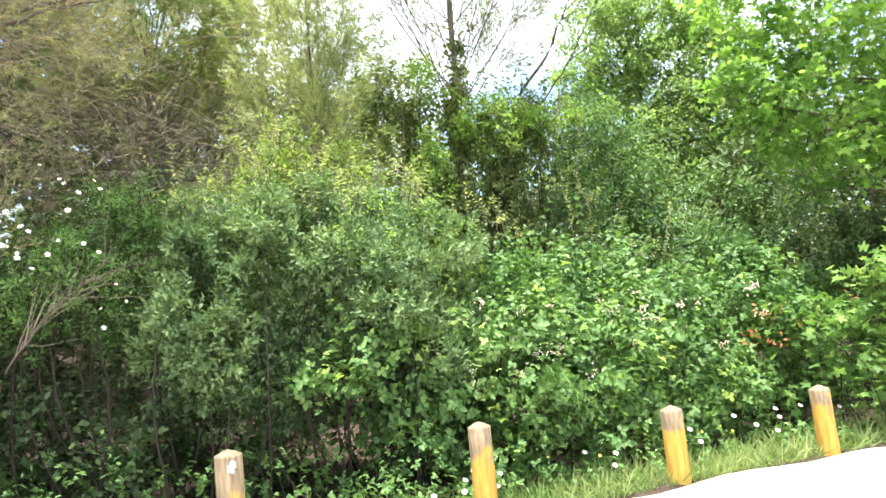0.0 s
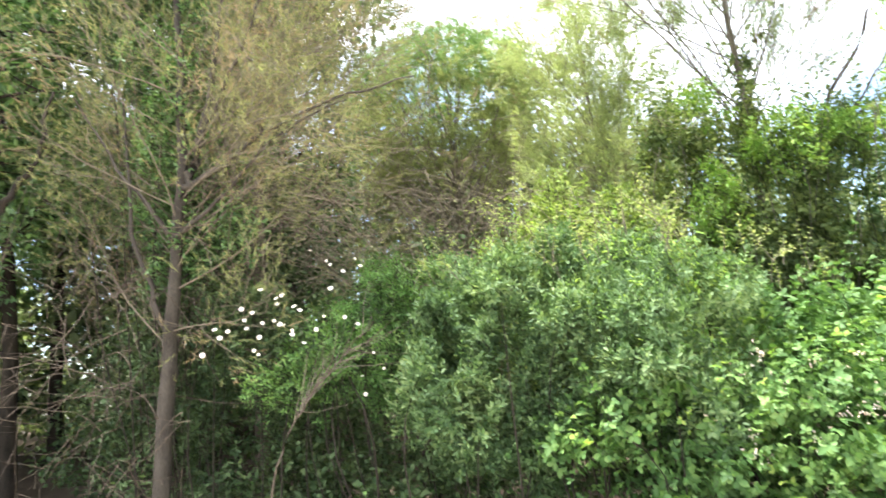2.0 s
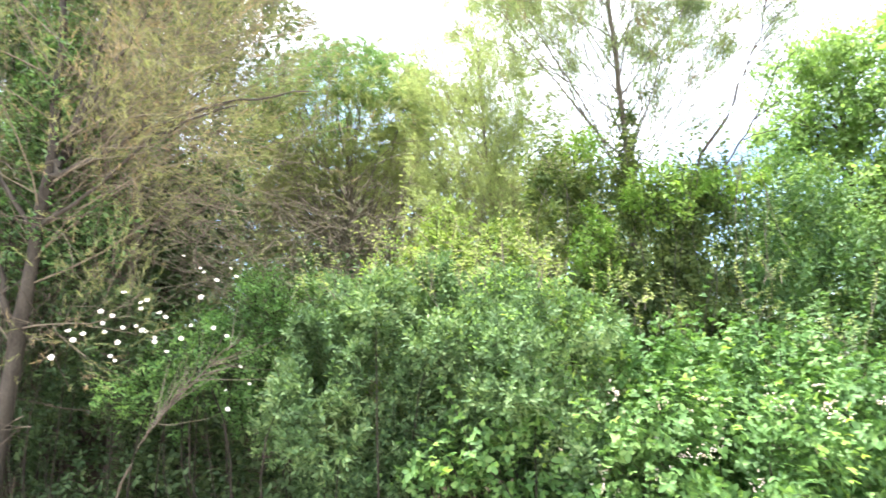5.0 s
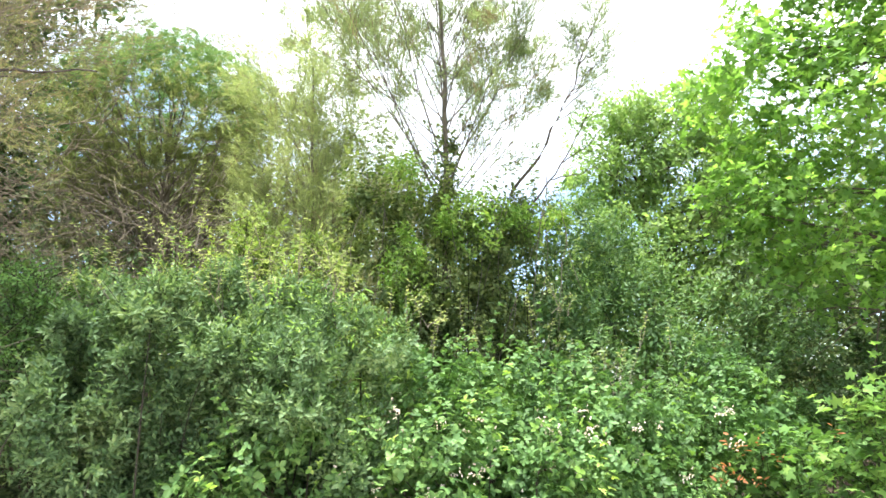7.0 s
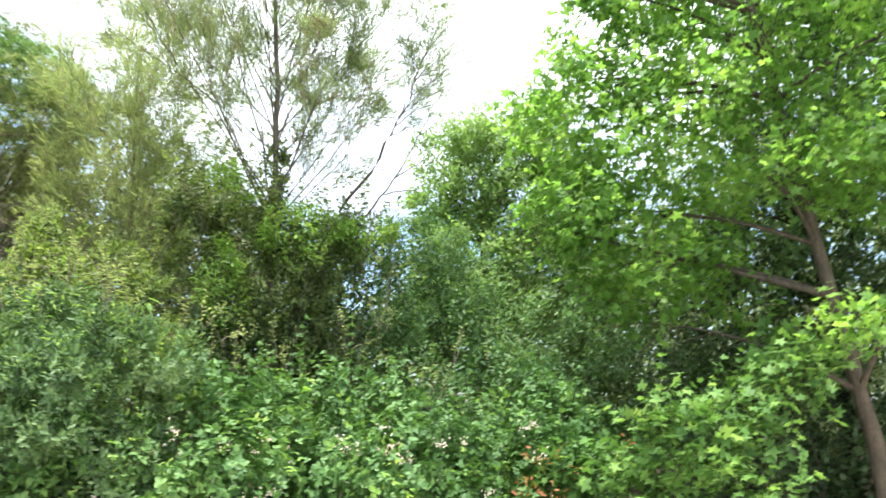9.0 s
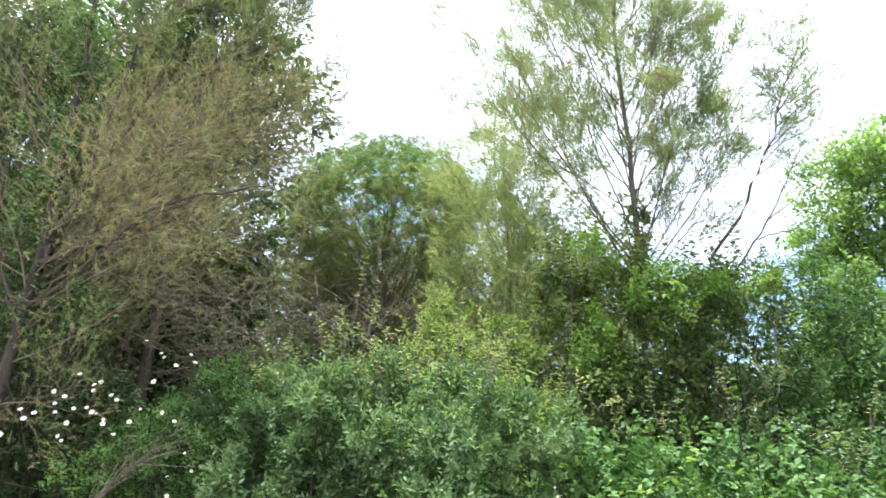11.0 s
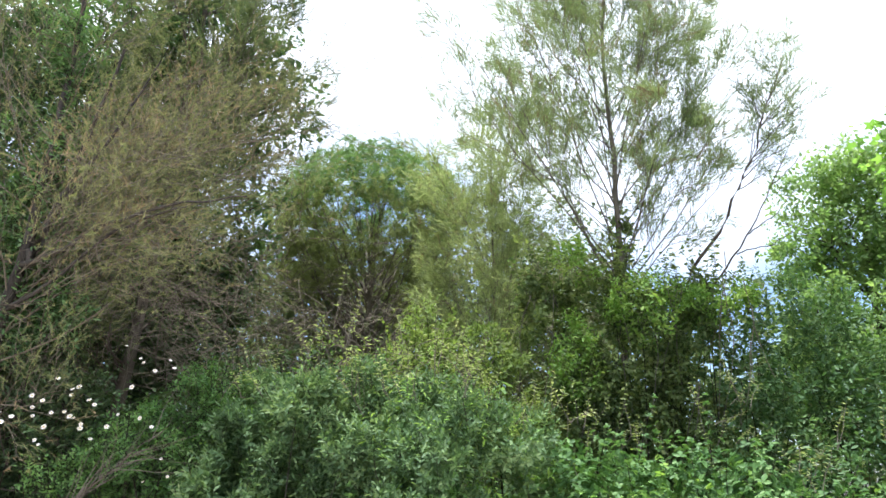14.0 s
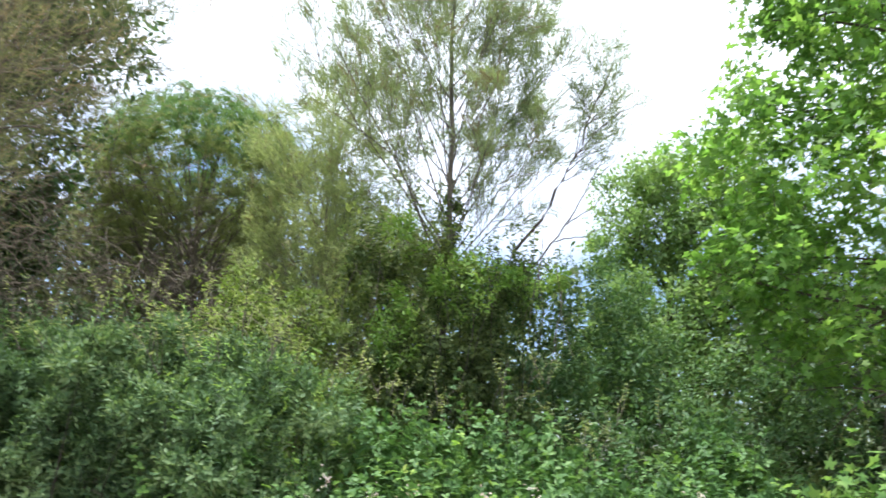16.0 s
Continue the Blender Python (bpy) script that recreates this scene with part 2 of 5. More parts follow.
M_ROAD = solid_mat("pale_gravel_road", (0.50, 0.44, 0.37), (0.66, 0.60, 0.52), 1.2, 0.95, 0.6, (1, 1, 1), 70, (0.74, 0.69, 0.62))

# ---------------------------------------------------------------- mesh helpers


def mesh_from(name, V, loops, counts, mat, smooth=False):
    """A mesh from arrays: vertices, flat vertex indices and the sides of each face."""
    me = bpy.data.meshes.new(name)
    V = np.asarray(V, np.float32)
    loops = np.asarray(loops, np.int32)
    counts = np.asarray(counts, np.int32)
    me.vertices.add(len(V))
    me.vertices.foreach_set("co", V.ravel())
    me.loops.add(len(loops))
    me.loops.foreach_set("vertex_index", loops)
    me.polygons.add(len(counts))
    starts = np.concatenate(([0], np.cumsum(counts)[:-1])).astype(np.int32)
    me.polygons.foreach_set("loop_start", starts)
    if smooth:
        me.polygons.foreach_set("use_smooth", np.ones(len(counts), bool))
    me.update(calc_edges=True)
    me.materials.append(mat)
    return me


def put(name, me, parent=None, label="", category="", group="", kind=""):
    ob = new(name, me)
    if parent is not None:
        ob.parent = parent
    return tagged(ob, label, category, group, kind)


def thing(name, at, label, category, group="", kind=""):
    ob = new(name)
    ob.location = at
    bpy.context.view_layer.update()
    ob.empty_display_size = 0.1
    return tagged(ob, label, category, group, kind)


def unit(v):
    return v / np.maximum(np.linalg.norm(v, axis=-1, keepdims=True), 1e-9)


def scatter(name, tmpl, P, A, Nn, S, mat, origin=(0, 0, 0)):
    """One mesh with a copy of tmpl (verts, faces) at every place P: x along A, z near Nn, size S."""
    tv, tf = tmpl
    tv = np.asarray(tv, float)
    P = np.asarray(P, float) - np.asarray(origin, float)
    A = unit(A)
    B = unit(np.cross(Nn, A))
    C = np.cross(A, B)
    S = np.broadcast_to(np.asarray(S, float).reshape(-1, 1, 1), (len(P), 1, 1))
    W = P[:, None, :] + S * (tv[None, :, 0:1] * A[:, None] + tv[None, :, 1:2] * B[:, None] + tv[None, :, 2:3] * C[:, None])
    k = len(tv)
    one = np.concatenate([np.asarray(f) for f in tf])
    cnt = np.array([len(f) for f in tf])
    loops = (np.arange(len(P))[:, None] * k + one[None]).ravel()
    return mesh_from(name, W.reshape(-1, 3), loops, np.tile(cnt, len(P)), mat)


# leaf shapes, one unit long
OVAL = ([(0, 0, 0), (0.32, 0.21, 0.05), (0.75, 0.15, 0.03), (1, 0, -0.07), (0.75, -0.15, 0.03), (0.32, -0.21, 0.05)],
        [(0, 3, 2, 1), (0, 5, 4, 3)])
WILLOW = ([(0, 0, 0), (0.5, 0.15, 0.05), (1, 0, -0.07), (0.5, -0.15, 0.05)], [(0, 2, 1), (0, 3, 2)])
EVER = ([(0, 0, 0), (0.55, 0.19, 0.05), (1, 0, -0.06), (0.55, -0.19, 0.05)], [(0, 2, 1), (0, 3, 2)])
BROAD = ([(0, 0, 0), (0.45, 0.3, 0.07), (1, 0, -0.08), (0.45, -0.3, 0.07)], [(0, 2, 1), (0, 3, 2)])
ROUND = ([(0, 0, 0), (0.3, 0.36, 0.05), (0.75, 0.3, 0.02), (1, 0, -0.08), (0.75, -0.3, 0.02), (0.3, -0.36, 0.05)],
         [(0, 3, 2, 1), (0, 5, 4, 3)])


def lobed():
    """A five-lobed plane leaf, slightly cupped."""
    v, rad = [(0.12, 0, 0)], []
    for k in range(11):
        a = radians(-150 + 30 * k)
        r = (0.30, 0.52, 0.36, 0.72, 0.40, 0.88, 0.40, 0.72, 0.36, 0.52, 0.30)[k]
        v.append((0.12 + r * math.cos(a), r * math.sin(a), -0.16 * r * r + (0.03 if k % 2 else 0)))
    return v, [(0, k, k + 1) for k in range(1, 11)]


def trefoil():
    """Three broad toothed bramble leaflets on one stalk, folded a little along the middle."""
    v, f = [], []
    for a, r, x0 in ((0, 1.0, 0.30), (78, 0.82, 0.22), (-78, 0.82, 0.22)):
        c, s, b = math.cos(radians(a)), math.sin(radians(a)), len(v)
        half = ((0.12, 0.17, 0.03), (0.34, 0.29, 0.06), (0.58, 0.2, 0.03)) if a == 0 else ((0.22, 0.27, 0.05), (0.54, 0.21, 0.03))
        edge = [(0, 0, 0)] + list(half) + [(0.8, 0, -0.1)] + [(x, -y, z) for x, y, z in reversed(half)]
        for x, y, z in edge:
            x, y = x * r, y * r
            v.append((x0 + c * x - s * y, s * x + c * y, z - 0.05 * (a != 0)))
        k = len(half)
        f += [tuple(b + i for i in range(k + 2))[::-1], (b,) + tuple(b + i for i in range(2 * k + 1, k, -1))]
    return v, f


def spray(rng, n=16, droop=0.15, width=0.32, blade=0.014, needle=0.34):
    """A twig tip with fine needles round it."""
    v, f = [(0, -0.008, 0), (0, 0.008, 0), (1, 0, -droop)], [(0, 1, 2)]
    for k in range(n):
        x = 0.06 + 0.94 * k / n
        a = rng.uniform(0, 2 * math.pi)
        d = np.array([needle * rng.uniform(0.6, 1.1), width * math.cos(a), width * math.sin(a)])
        b = np.array([x, 0, -droop * x * x])
        s = np.array([-math.sin(a) * 0.3, math.sin(a), -math.cos(a)]) * blade
        i = len(v)
        v += [tuple(b - s), tuple(b + s), tuple(b + d)]
        f.append((i, i + 1, i + 2))
    return v, f


def tuft(rng, n=34):
    """A ball of stiff pine needles at a shoot's end."""
    v, f = [], []
    for k in range(n):
        d = unit(rng.normal(size=3) + np.array([0.7, 0, 0.25]))
        s = unit(np.cross(d, rng.normal(size=3))) * 0.045
        i = len(v)
        v += [tuple(-s), tuple(s), tuple(d * rng.uniform(0.6, 1.0))]
        f.append((i, i + 1, i + 2))
    return v, f


class Wood:
    """Collects tapered branches into one mesh."""

    def __init__(self, sides=6):
        self.V, self.L, self.C, self.n, self.sides = [], [], [], 0, sides

    def limb(self, pts, r0, r1, sides=None, rough=0.0, rng=None):
        pts = np.asarray(pts, float)
        k = sides or self.sides
        d = unit(np.gradient(pts, axis=0))
        up = np.where(np.abs(d[:, 2:3]) > 0.9, np.array([[1.0, 0, 0]]), np.array([[0, 0, 1.0]]))
        a = unit(np.cross(d, up))
        b = np.cross(d, a)
        r = np.linspace(r0, r1, len(pts))[:, None, None]
        th = np.arange(k) * 2 * math.pi / k
        if rough and rng is not None:
            r = r * (1 + rough * rng.normal(size=(len(pts), k, 1)))
        ring = pts[:, None] + r * (np.cos(th)[None, :, None] * a[:, None] + np.sin(th)[None, :, None] * b[:, None])
        base = self.n
        i, j = np.meshgrid(np.arange(len(pts) - 1), np.arange(k), indexing="ij")
        q = np.stack([base + i * k + j, base + i * k + (j + 1) % k, base + (i + 1) * k + (j + 1) % k, base + (i + 1) * k + j], -1)
        self.V.append(ring.reshape(-1, 3))
        self.L.append(q.ravel())
        self.C.append(np.full(q.shape[0] * q.shape[1], 4))
        self.n += len(pts) * k

    def mesh(self, name, mat, origin=(0, 0, 0)):
        return mesh_from(name, np.concatenate(self.V) - np.asarray(origin, float), np.concatenate(self.L), np.concatenate(self.C), mat, True)


def bend(rng, a, d, length, steps, wander=0.12, lift=0.0):
    """A wandering line from a along d; lift turns it up (or down) on the way."""
    d = unit(np.asarray(d, float))
    pts = [np.asarray(a, float)]
    for _ in range(steps):
        d = unit(d + rng.normal(size=3) * wander + np.array([0, 0, lift]))
        pts.append(pts[-1] + d * length / steps)
    return np.array(pts)


def along(pts, t):
    """Places at shares t of a line of points, and its way there."""
    pts = np.asarray(pts)
    x = np.asarray(t) * (len(pts) - 1)
    i = np.clip(x.astype(int), 0, len(pts) - 2)
    fr = (x - i)[:, None]
    return pts[i] * (1 - fr) + pts[i + 1] * fr, unit(pts[i + 1] - pts[i])


def wave_noise(p, scale, seed):
    """Smooth noise from a handful of crossing waves, about -1 to 1."""
    rng = np.random.default_rng(seed)
    k = unit(rng.normal(size=(9, 3))) * (2 * math.pi / scale) * rng.uniform(0.6, 1.8, (9, 1))
    return np.sin(p @ k.T + rng.uniform(0, 6.28, 9)).sum(1) / 3.2


def blob_points(rng, blobs, n, shell=0.7, power=3.0):
    """Places in a union of ellipsoids (x, y, z, rx, ry, rz), most near the outside, and the way out."""
    blobs = np.asarray(blobs, float)
    area = (blobs[:, 3] * blobs[:, 4] * blobs[:, 5]) ** (2 / 3)
    P, O = [], []
    need = n
    while need > 0:
        k = rng.choice(len(blobs), size=need * 2, p=area / area.sum())
        u = unit(rng.normal(size=(need * 2, 3)))
        r = np.where(rng.random(need * 2) < shell, rng.random(need * 2) ** (1 / (power * 3)), rng.random(need * 2) ** (1 / 3))[:, None]
        p = blobs[k, :3] + u * r * blobs[k, 3:]
        q = ((p[:, None] - blobs[None, :, :3]) / blobs[None, :, 3:])
        inside = ((q ** 2).sum(-1) < 0.62).sum(1)
        hollow = wave_noise(p, 0.55, 5) + 0.6 * wave_noise(p, 0.22, 6)
        keep = ((inside == 0) | (rng.random(len(p)) < 0.25)) & (hollow > rng.uniform(-1.0, 0.6, len(p)))
        o = unit(u / blobs[k, 3:])
        p = p + o * (0.26 * wave_noise(p, 0.8, 8) + 0.12 * wave_noise(p, 0.33, 9))[:, None] * np.minimum(1.0, blobs[k, 3:4])
        p, o = p[keep][:need], o[keep][:need]
        P.append(p)
        O.append(o)
        need -= len(p)
    return np.concatenate(P), np.concatenate(O)


def clumps(rng, blobs, per=13, r0=0.2, r1=0.36, core=0.74):
    """The blobs of a crown, shrunk a little, with smaller cushions of foliage all over their skin."""
    out = []
    for x, y, z, a, b, c in blobs:
        out.append((x, y, z, a * core, b * core, c * core))
        u = unit(rng.normal(size=(per, 3)) + np.array([0, -0.25, 0.25]))
        m = (a * b * c) ** (1 / 3)
        for k in range(per):
            r = min(0.6, max(0.09, m * rng.uniform(r0, r1)))
            f = rng.uniform(0.8, 1.02)
            out.append((x + u[k, 0] * a * f, y + u[k, 1] * b * f, z + u[k, 2] * c * f, r, r, r * rng.uniform(0.6, 0.95)))
    return out


def ground_z(x, y):
    """Level road, a shallow verge behind the posts, then a bank that rises into the wood."""
    d = (-(x + 0.93) * 0.376 + (y - 3.42) * 0.927)
    t = np.clip((d - 0.1) / 9.0, 0, 1)
    left = np.clip((-x - 2.0) / 6.0, 0, 1)
    return (0.35 + 0.95 * left) * t * t * (3 - 2 * t) + 0.03 * np.clip(d, 0, 1) * np.sin(3 * x + 2 * y)


def sprigs(rng, blobs, n, per, length, size, out_bias=0.8, up=0.5, shell=0.75, size_var=0.3, low=None, hang=0.0, flat=0.38):
    """Leaves in sprigs on the skin of a crown: places, ways, upper sides and sizes."""
    C, O = blob_points(rng, blobs, n, shell)
    if low is not None:
        keep = C[:, 2] > low
        C, O = C[keep], O[keep]
    n = len(C)
    ax = unit(O * out_bias + rng.normal(size=(n, 3)) * 0.55 + np.array([0, 0, up]))
    t = np.tile(np.linspace(0.05, 1, per), n)
    A0, C0 = np.repeat(ax, per, 0), np.repeat(C, per, 0)
    side = unit(np.cross(A0, rng.normal(size=A0.shape)))
    P = C0 + A0 * (t[:, None] - 0.4) * length + side * 0.15 * length * rng.random((len(t), 1))
    P[:, 2] -= hang * t * t
    A = unit((side + A0 * 0.5 + rng.normal(size=A0.shape) * 0.25 + np.array([0, 0, -0.1])) * np.array([1, 1, 0.45 + flat]))
    N = unit(np.array([0, 0, 1.0]) + np.repeat(O, per, 0) * flat * 1.1 + rng.normal(size=A0.shape) * flat)
    S = size * (1 + size_var * rng.normal(size=len(P))).clip(0.4, 1.9)
    return P, A, N, S, C, ax


def rosettes(rng, blobs, n, per, length, size, up=0.6, shell=0.8, low=None, out_bias=0.7, open0=80, open1=25, sag=0.0, gaps=0.0):
    """Leafy shoots on the skin of a crown: leaves turn round each shoot, wide at its foot and upright at its tip."""
    C, O = blob_points(rng, blobs, n, shell)
    keep = wave_noise(C, 0.42, 17) + 0.5 * wave_noise(C, 0.2, 18) > rng.uniform(-2.2, -0.2, n) + gaps
    if low is not None:
        keep &= C[:, 2] > low
    C, O = C[keep], O[keep]
    n = len(C)
    ax = unit(O * out_bias + rng.normal(size=(n, 3)) * 0.42 + np.array([0, 0, up]))
    u = unit(np.cross(ax, rng.normal(size=(n, 3))))
    w = np.cross(ax, u)
    ln = length * rng.uniform(0.6, 1.3, n)
    t = np.linspace(0.0, 1, per)[None, :]
    ang = 2.4 * np.arange(per)[None, :] + rng.uniform(0, 6.28, (n, 1)) + rng.normal(size=(n, per)) * 0.3
    op = np.radians(open0 + (open1 - open0) * t) + rng.normal(size=(n, per)) * 0.2
    side = np.cos(ang)[..., None] * u[:, None] + np.sin(ang)[..., None] * w[:, None]
    A = side * np.sin(op)[..., None] + ax[:, None] * np.cos(op)[..., None]
    N = ax[:, None] * np.sin(op)[..., None] - side * np.cos(op)[..., None] + np.array([0, 0, 0.35])
    P = C[:, None] + ax[:, None] * ((t - 0.5) * ln[:, None])[..., None]
    A[..., 2] -= sag
    S = size * (0.75 + 0.5 * np.sin(math.pi * (0.15 + 0.75 * t))) * rng.uniform(0.7, 1.2, (n, per))
    return P.reshape(-1, 3), unit(A.reshape(-1, 3)), unit(N.reshape(-1, 3)), S.reshape(-1), C, ax


# ---------------------------------------------------------------- ground and road


def make_ground():
    xs = np.concatenate((np.linspace(-400, -14, 14), np.linspace(-12, 12, 121), np.linspace(14, 400, 14)))
    ys = np.concatenate((np.linspace(-400, -9, 14), np.linspace(-7, 24, 156), np.linspace(26, 400, 14)))
    X, Y = np.meshgrid(xs, ys, indexing="ij")
    near = (np.abs(X) < 13) & (Y > -8) & (Y < 25)
    Z = ground_z(X, Y) - 0.03 + np.where(near, np.random.default_rng(2).normal(size=X.shape) * 0.008, 0)
    V = np.stack([X, Y, Z], -1).reshape(-1, 3)
    n, k = X.shape
    i, j = np.meshgrid(np.arange(n - 1), np.arange(k - 1), indexing="ij")
    q = np.stack([i * k + j, (i + 1) * k + j, (i + 1) * k + j + 1, i * k + j + 1], -1)
    put("ground", mesh_from("ground", V, q.ravel(), np.full((n - 1) * (k - 1), 4), M_SOIL, True), None,
        "brown earth with leaf litter under the trees", "ground", kind="structure")


def make_road():
    rng = np.random.default_rng(3)
    s = np.linspace(-30, 34, 260)
    edge = -0.13 + 0.05 * np.sin(s * 2.1) + 0.04 * np.sin(s * 5.3 + 1) + rng.normal(size=len(s)) * 0.012
    rows = []
    for w, z in ((0.0, -0.03), (-0.06, 0.006), (-0.6, 0.012), (-2.5, 0.02), (-6.0, 0.02)):
        d = edge + w if w > -2 else np.full_like(s, w)
        x = -0.93 + s * 0.927 - d * 0.376
        y = 3.42 + s * 0.376 + d * 0.927
        rows.append(np.stack([x, y, np.full_like(s, z)], -1))
    V = np.stack(rows, 0)
    r, k = V.shape[:2]
    i, j = np.meshgrid(np.arange(r - 1), np.arange(k - 1), indexing="ij")
    q = np.stack([i * k + j, (i + 1) * k + j, (i + 1) * k + j + 1, i * k + j + 1], -1)
    put("road", mesh_from("road", V.reshape(-1, 3), q.ravel(), np.full((r - 1) * (k - 1), 4), M_ROAD, True), None,
        "pale sunlit gravel road with a ragged edge", "road", kind="structure")


make_ground()
make_road()

# ---------------------------------------------------------------- posts


def make_post_mesh(seed, h):
    rng = np.random.default_rng(seed)
    r = 0.082
    hs = [-0.15, 0.0, h * 0.33, h * 0.66, h - 0.042, h - 0.034, h - 0.016, h - 0.002, h]
    rs = [r * 1.02, r * 1.02, r, r * 0.99, r * 0.985, r * 0.96, r * 0.52, r * 0.1, r * 0.01]
    th = np.arange(20) * 2 * math.pi / 20
    wob = 1 + 0.02 * np.sin(th * 2 + rng.uniform(0, 6)) + 0.012 * rng.normal(size=20)
    V = np.concatenate([np.stack([rr * wob * np.cos(th), rr * wob * np.sin(th), np.full(20, z)], -1) for z, rr in zip(hs, rs)])
    k = 20
    i, j = np.meshgrid(np.arange(len(hs) - 1), np.arange(k), indexing="ij")
    q = np.stack([i * k + j, i * k + (j + 1) % k, (i + 1) * k + (j + 1) % k, (i + 1) * k + j], -1)
    return mesh_from("wooden_post", V, q.ravel(), np.full((len(hs) - 1) * k, 4), M_POST, True)


for k, (x, y, h, lean, lab) in enumerate((
        (-0.93, 3.42, 0.70, -1.0, "round weathered wooden bollard with pale grey stain at the verge"),
        (0.60, 4.12, 0.635, -1.5, "round weathered wooden bollard half covered in ochre lichen"),
        (2.10, 4.66, 0.56, -2.0, "round grey-brown wooden bollard with patchy ochre lichen"),
        (3.53, 5.20, 0.55, -3.5, "leaning round wooden bollard with bright ochre lichen"))):
    ob = put("wooden_post", make_post_mesh(20 + k, h), None, lab, "bollard", "bollards along the road")
    ob.matrix_world = pose(x, y, 0.0, 0, lean, 0)
    if k == 0:
        # an old smear of pale blue paint below the cap
        V = [(0.0855 * math.cos(radians(-78 + 9 * i)), 0.0855 * math.sin(radians(-78 + 9 * i)), h - 0.125 + 0.022 * j + 0.008 * math.sin(2.1 * i + j)) for j in range(4) for i in range(5)]
        q = [(5 * j + i, 5 * j + i + 1, 5 * j + i + 6, 5 * j + i + 5) for j in range(3) for i in range(4) if (i, j) not in ((0, 2), (3, 0))]
        put("paint_mark", mesh_from("paint_mark", V, np.array(q).ravel(), [4] * len(q), M_PAINT), ob, "smear of pale blue paint")

# ---------------------------------------------------------------- shrubs


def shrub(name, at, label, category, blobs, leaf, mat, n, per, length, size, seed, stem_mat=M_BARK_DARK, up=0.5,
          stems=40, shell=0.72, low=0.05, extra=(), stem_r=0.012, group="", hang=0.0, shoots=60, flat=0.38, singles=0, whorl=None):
    """A bush: stems that rise from the base to the skin, and a dense skin of leafy sprigs."""
    rng = np.random.default_rng(seed)
    base = thing(name, at, label, category, group)
    if whorl:
        P, A, N, S, C, ax = rosettes(rng, clumps(rng, blobs), n, per, length, size, up=up, shell=shell, low=low, **whorl)
    else:
        P, A, N, S, C, ax = sprigs(rng, clumps(rng, blobs), n, per, length, size, up=up, shell=shell, low=low, hang=hang, flat=flat)
    w = Wood(4)
    bl = np.asarray(blobs)
    # upright shoots that break the outline
    top = C[ax[:, 2] > 0.55]
    for k in rng.choice(len(top), size=min(shoots, len(top)), replace=False):
        line = bend(rng, top[k], rng.normal(size=3) * 0.35 + np.array([0, 0, 1.0]), rng.uniform(1.0, 2.6) * length, 4, 0.12)
        w.limb(line, 0.004, 0.001, 3)
        q, dq = along(line, np.repeat(np.linspace(0.15, 0.999, 7), 2))
        sd = unit(np.cross(dq, rng.normal(size=dq.shape)))
        P, A = np.concatenate([P, q]), np.concatenate([A, unit(sd + dq * 0.6)])
        N, S = np.concatenate([N, unit(dq + rng.normal(size=dq.shape) * 0.4)]), np.concatenate([S, np.full(14, size) * rng.uniform(0.6, 1.0, 14)])
    if singles:
        # the leaves nearest the road stand as pieces of their own
        near = np.argsort(P[:, 1] - 0.4 * P[:, 0] + rng.normal(size=len(P)) * 0.1)[:singles]
        one = mesh_from("leaf", leaf[0], np.concatenate([np.asarray(f) for f in leaf[1]]), [len(f) for f in leaf[1]], mat)
        for k in near:
            b = unit(np.cross(N[k], A[k]))
            m = Matrix((A[k], b, np.cross(A[k], b))).transposed().to_4x4()
            m.translation = Vector(P[k] - np.asarray(at))
            put("leaf", one, base).matrix_basis = m @ Matrix.Scale(S[k], 4)
        rest = np.ones(len(P), bool)
        rest[near] = False
        P, A, N, S = P[rest], A[rest], N[rest], S[rest]
    put("foliage", scatter("foliage", leaf, P, A, N, S, mat, at), base, kind="stuff")
    for k in rng.choice(len(C), size=min(stems, len(C)), replace=False):
        b = bl[np.argmin(((bl[:, :2] - C[k, :2]) ** 2).sum(1))]
        x, y = b[0] + rng.normal() * b[3] * 0.35, b[1] + rng.normal() * b[4] * 0.35
        s = np.array([x, y, float(ground_z(x, y)) - 0.05])
        m = (s + C[k]) / 2 + np.array([0, 0, 0.1]) + rng.normal(size=3) * np.array([0.45, 0.35, 0.2])
        t = np.linspace(0, 1, 7)[:, None]
        w.limb((1 - t) ** 2 * s + 2 * t * (1 - t) * m + t * t * C[k], stem_r * rng.uniform(0.6, 1.3), 0.002)
    for k in rng.choice(len(C), size=min(len(C), 900), replace=False):
        w.limb(np.stack([C[k] - ax[k] * length * 0.6, C[k] + ax[k] * length * 0.6]), 0.0025, 0.001, 3)
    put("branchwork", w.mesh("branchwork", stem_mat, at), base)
    for k, (nm, lf, mt, bb, nn, pp, ll, ss, lb) in enumerate(extra):
        r2 = np.random.default_rng(seed + 100 + k)
        P, A, N, S, _, _ = sprigs(r2, bb, nn, pp, ll, ss, up=up, shell=0.9)
        put(nm, scatter(nm, lf, P, A, N, S, mt, at), base, lb)
    return base


TREFOIL, LOBED = trefoil(), lobed()
OLIVE_BLOBS = [(-1.05, 4.75, 1.65, 1.0, 0.85, 0.85), (-0.15, 5.05, 1.45, 0.85, 0.85, 0.85), (-1.55, 4.65, 1.4, 0.4, 0.5, 0.7),
               (-0.95, 4.4, 1.95, 0.35, 0.35, 0.4), (-0.4, 5.2, 1.95, 0.6, 0.6, 0.5), (-1.35, 4.2, 1.7, 0.35, 0.35, 0.4),
               (-0.45, 4.55, 1.5, 0.35, 0.35, 0.45), (-1.3, 4.45, 1.0, 0.35, 0.3, 0.35), (-0.75, 4.6, 1.05, 0.3, 0.25, 0.25)]
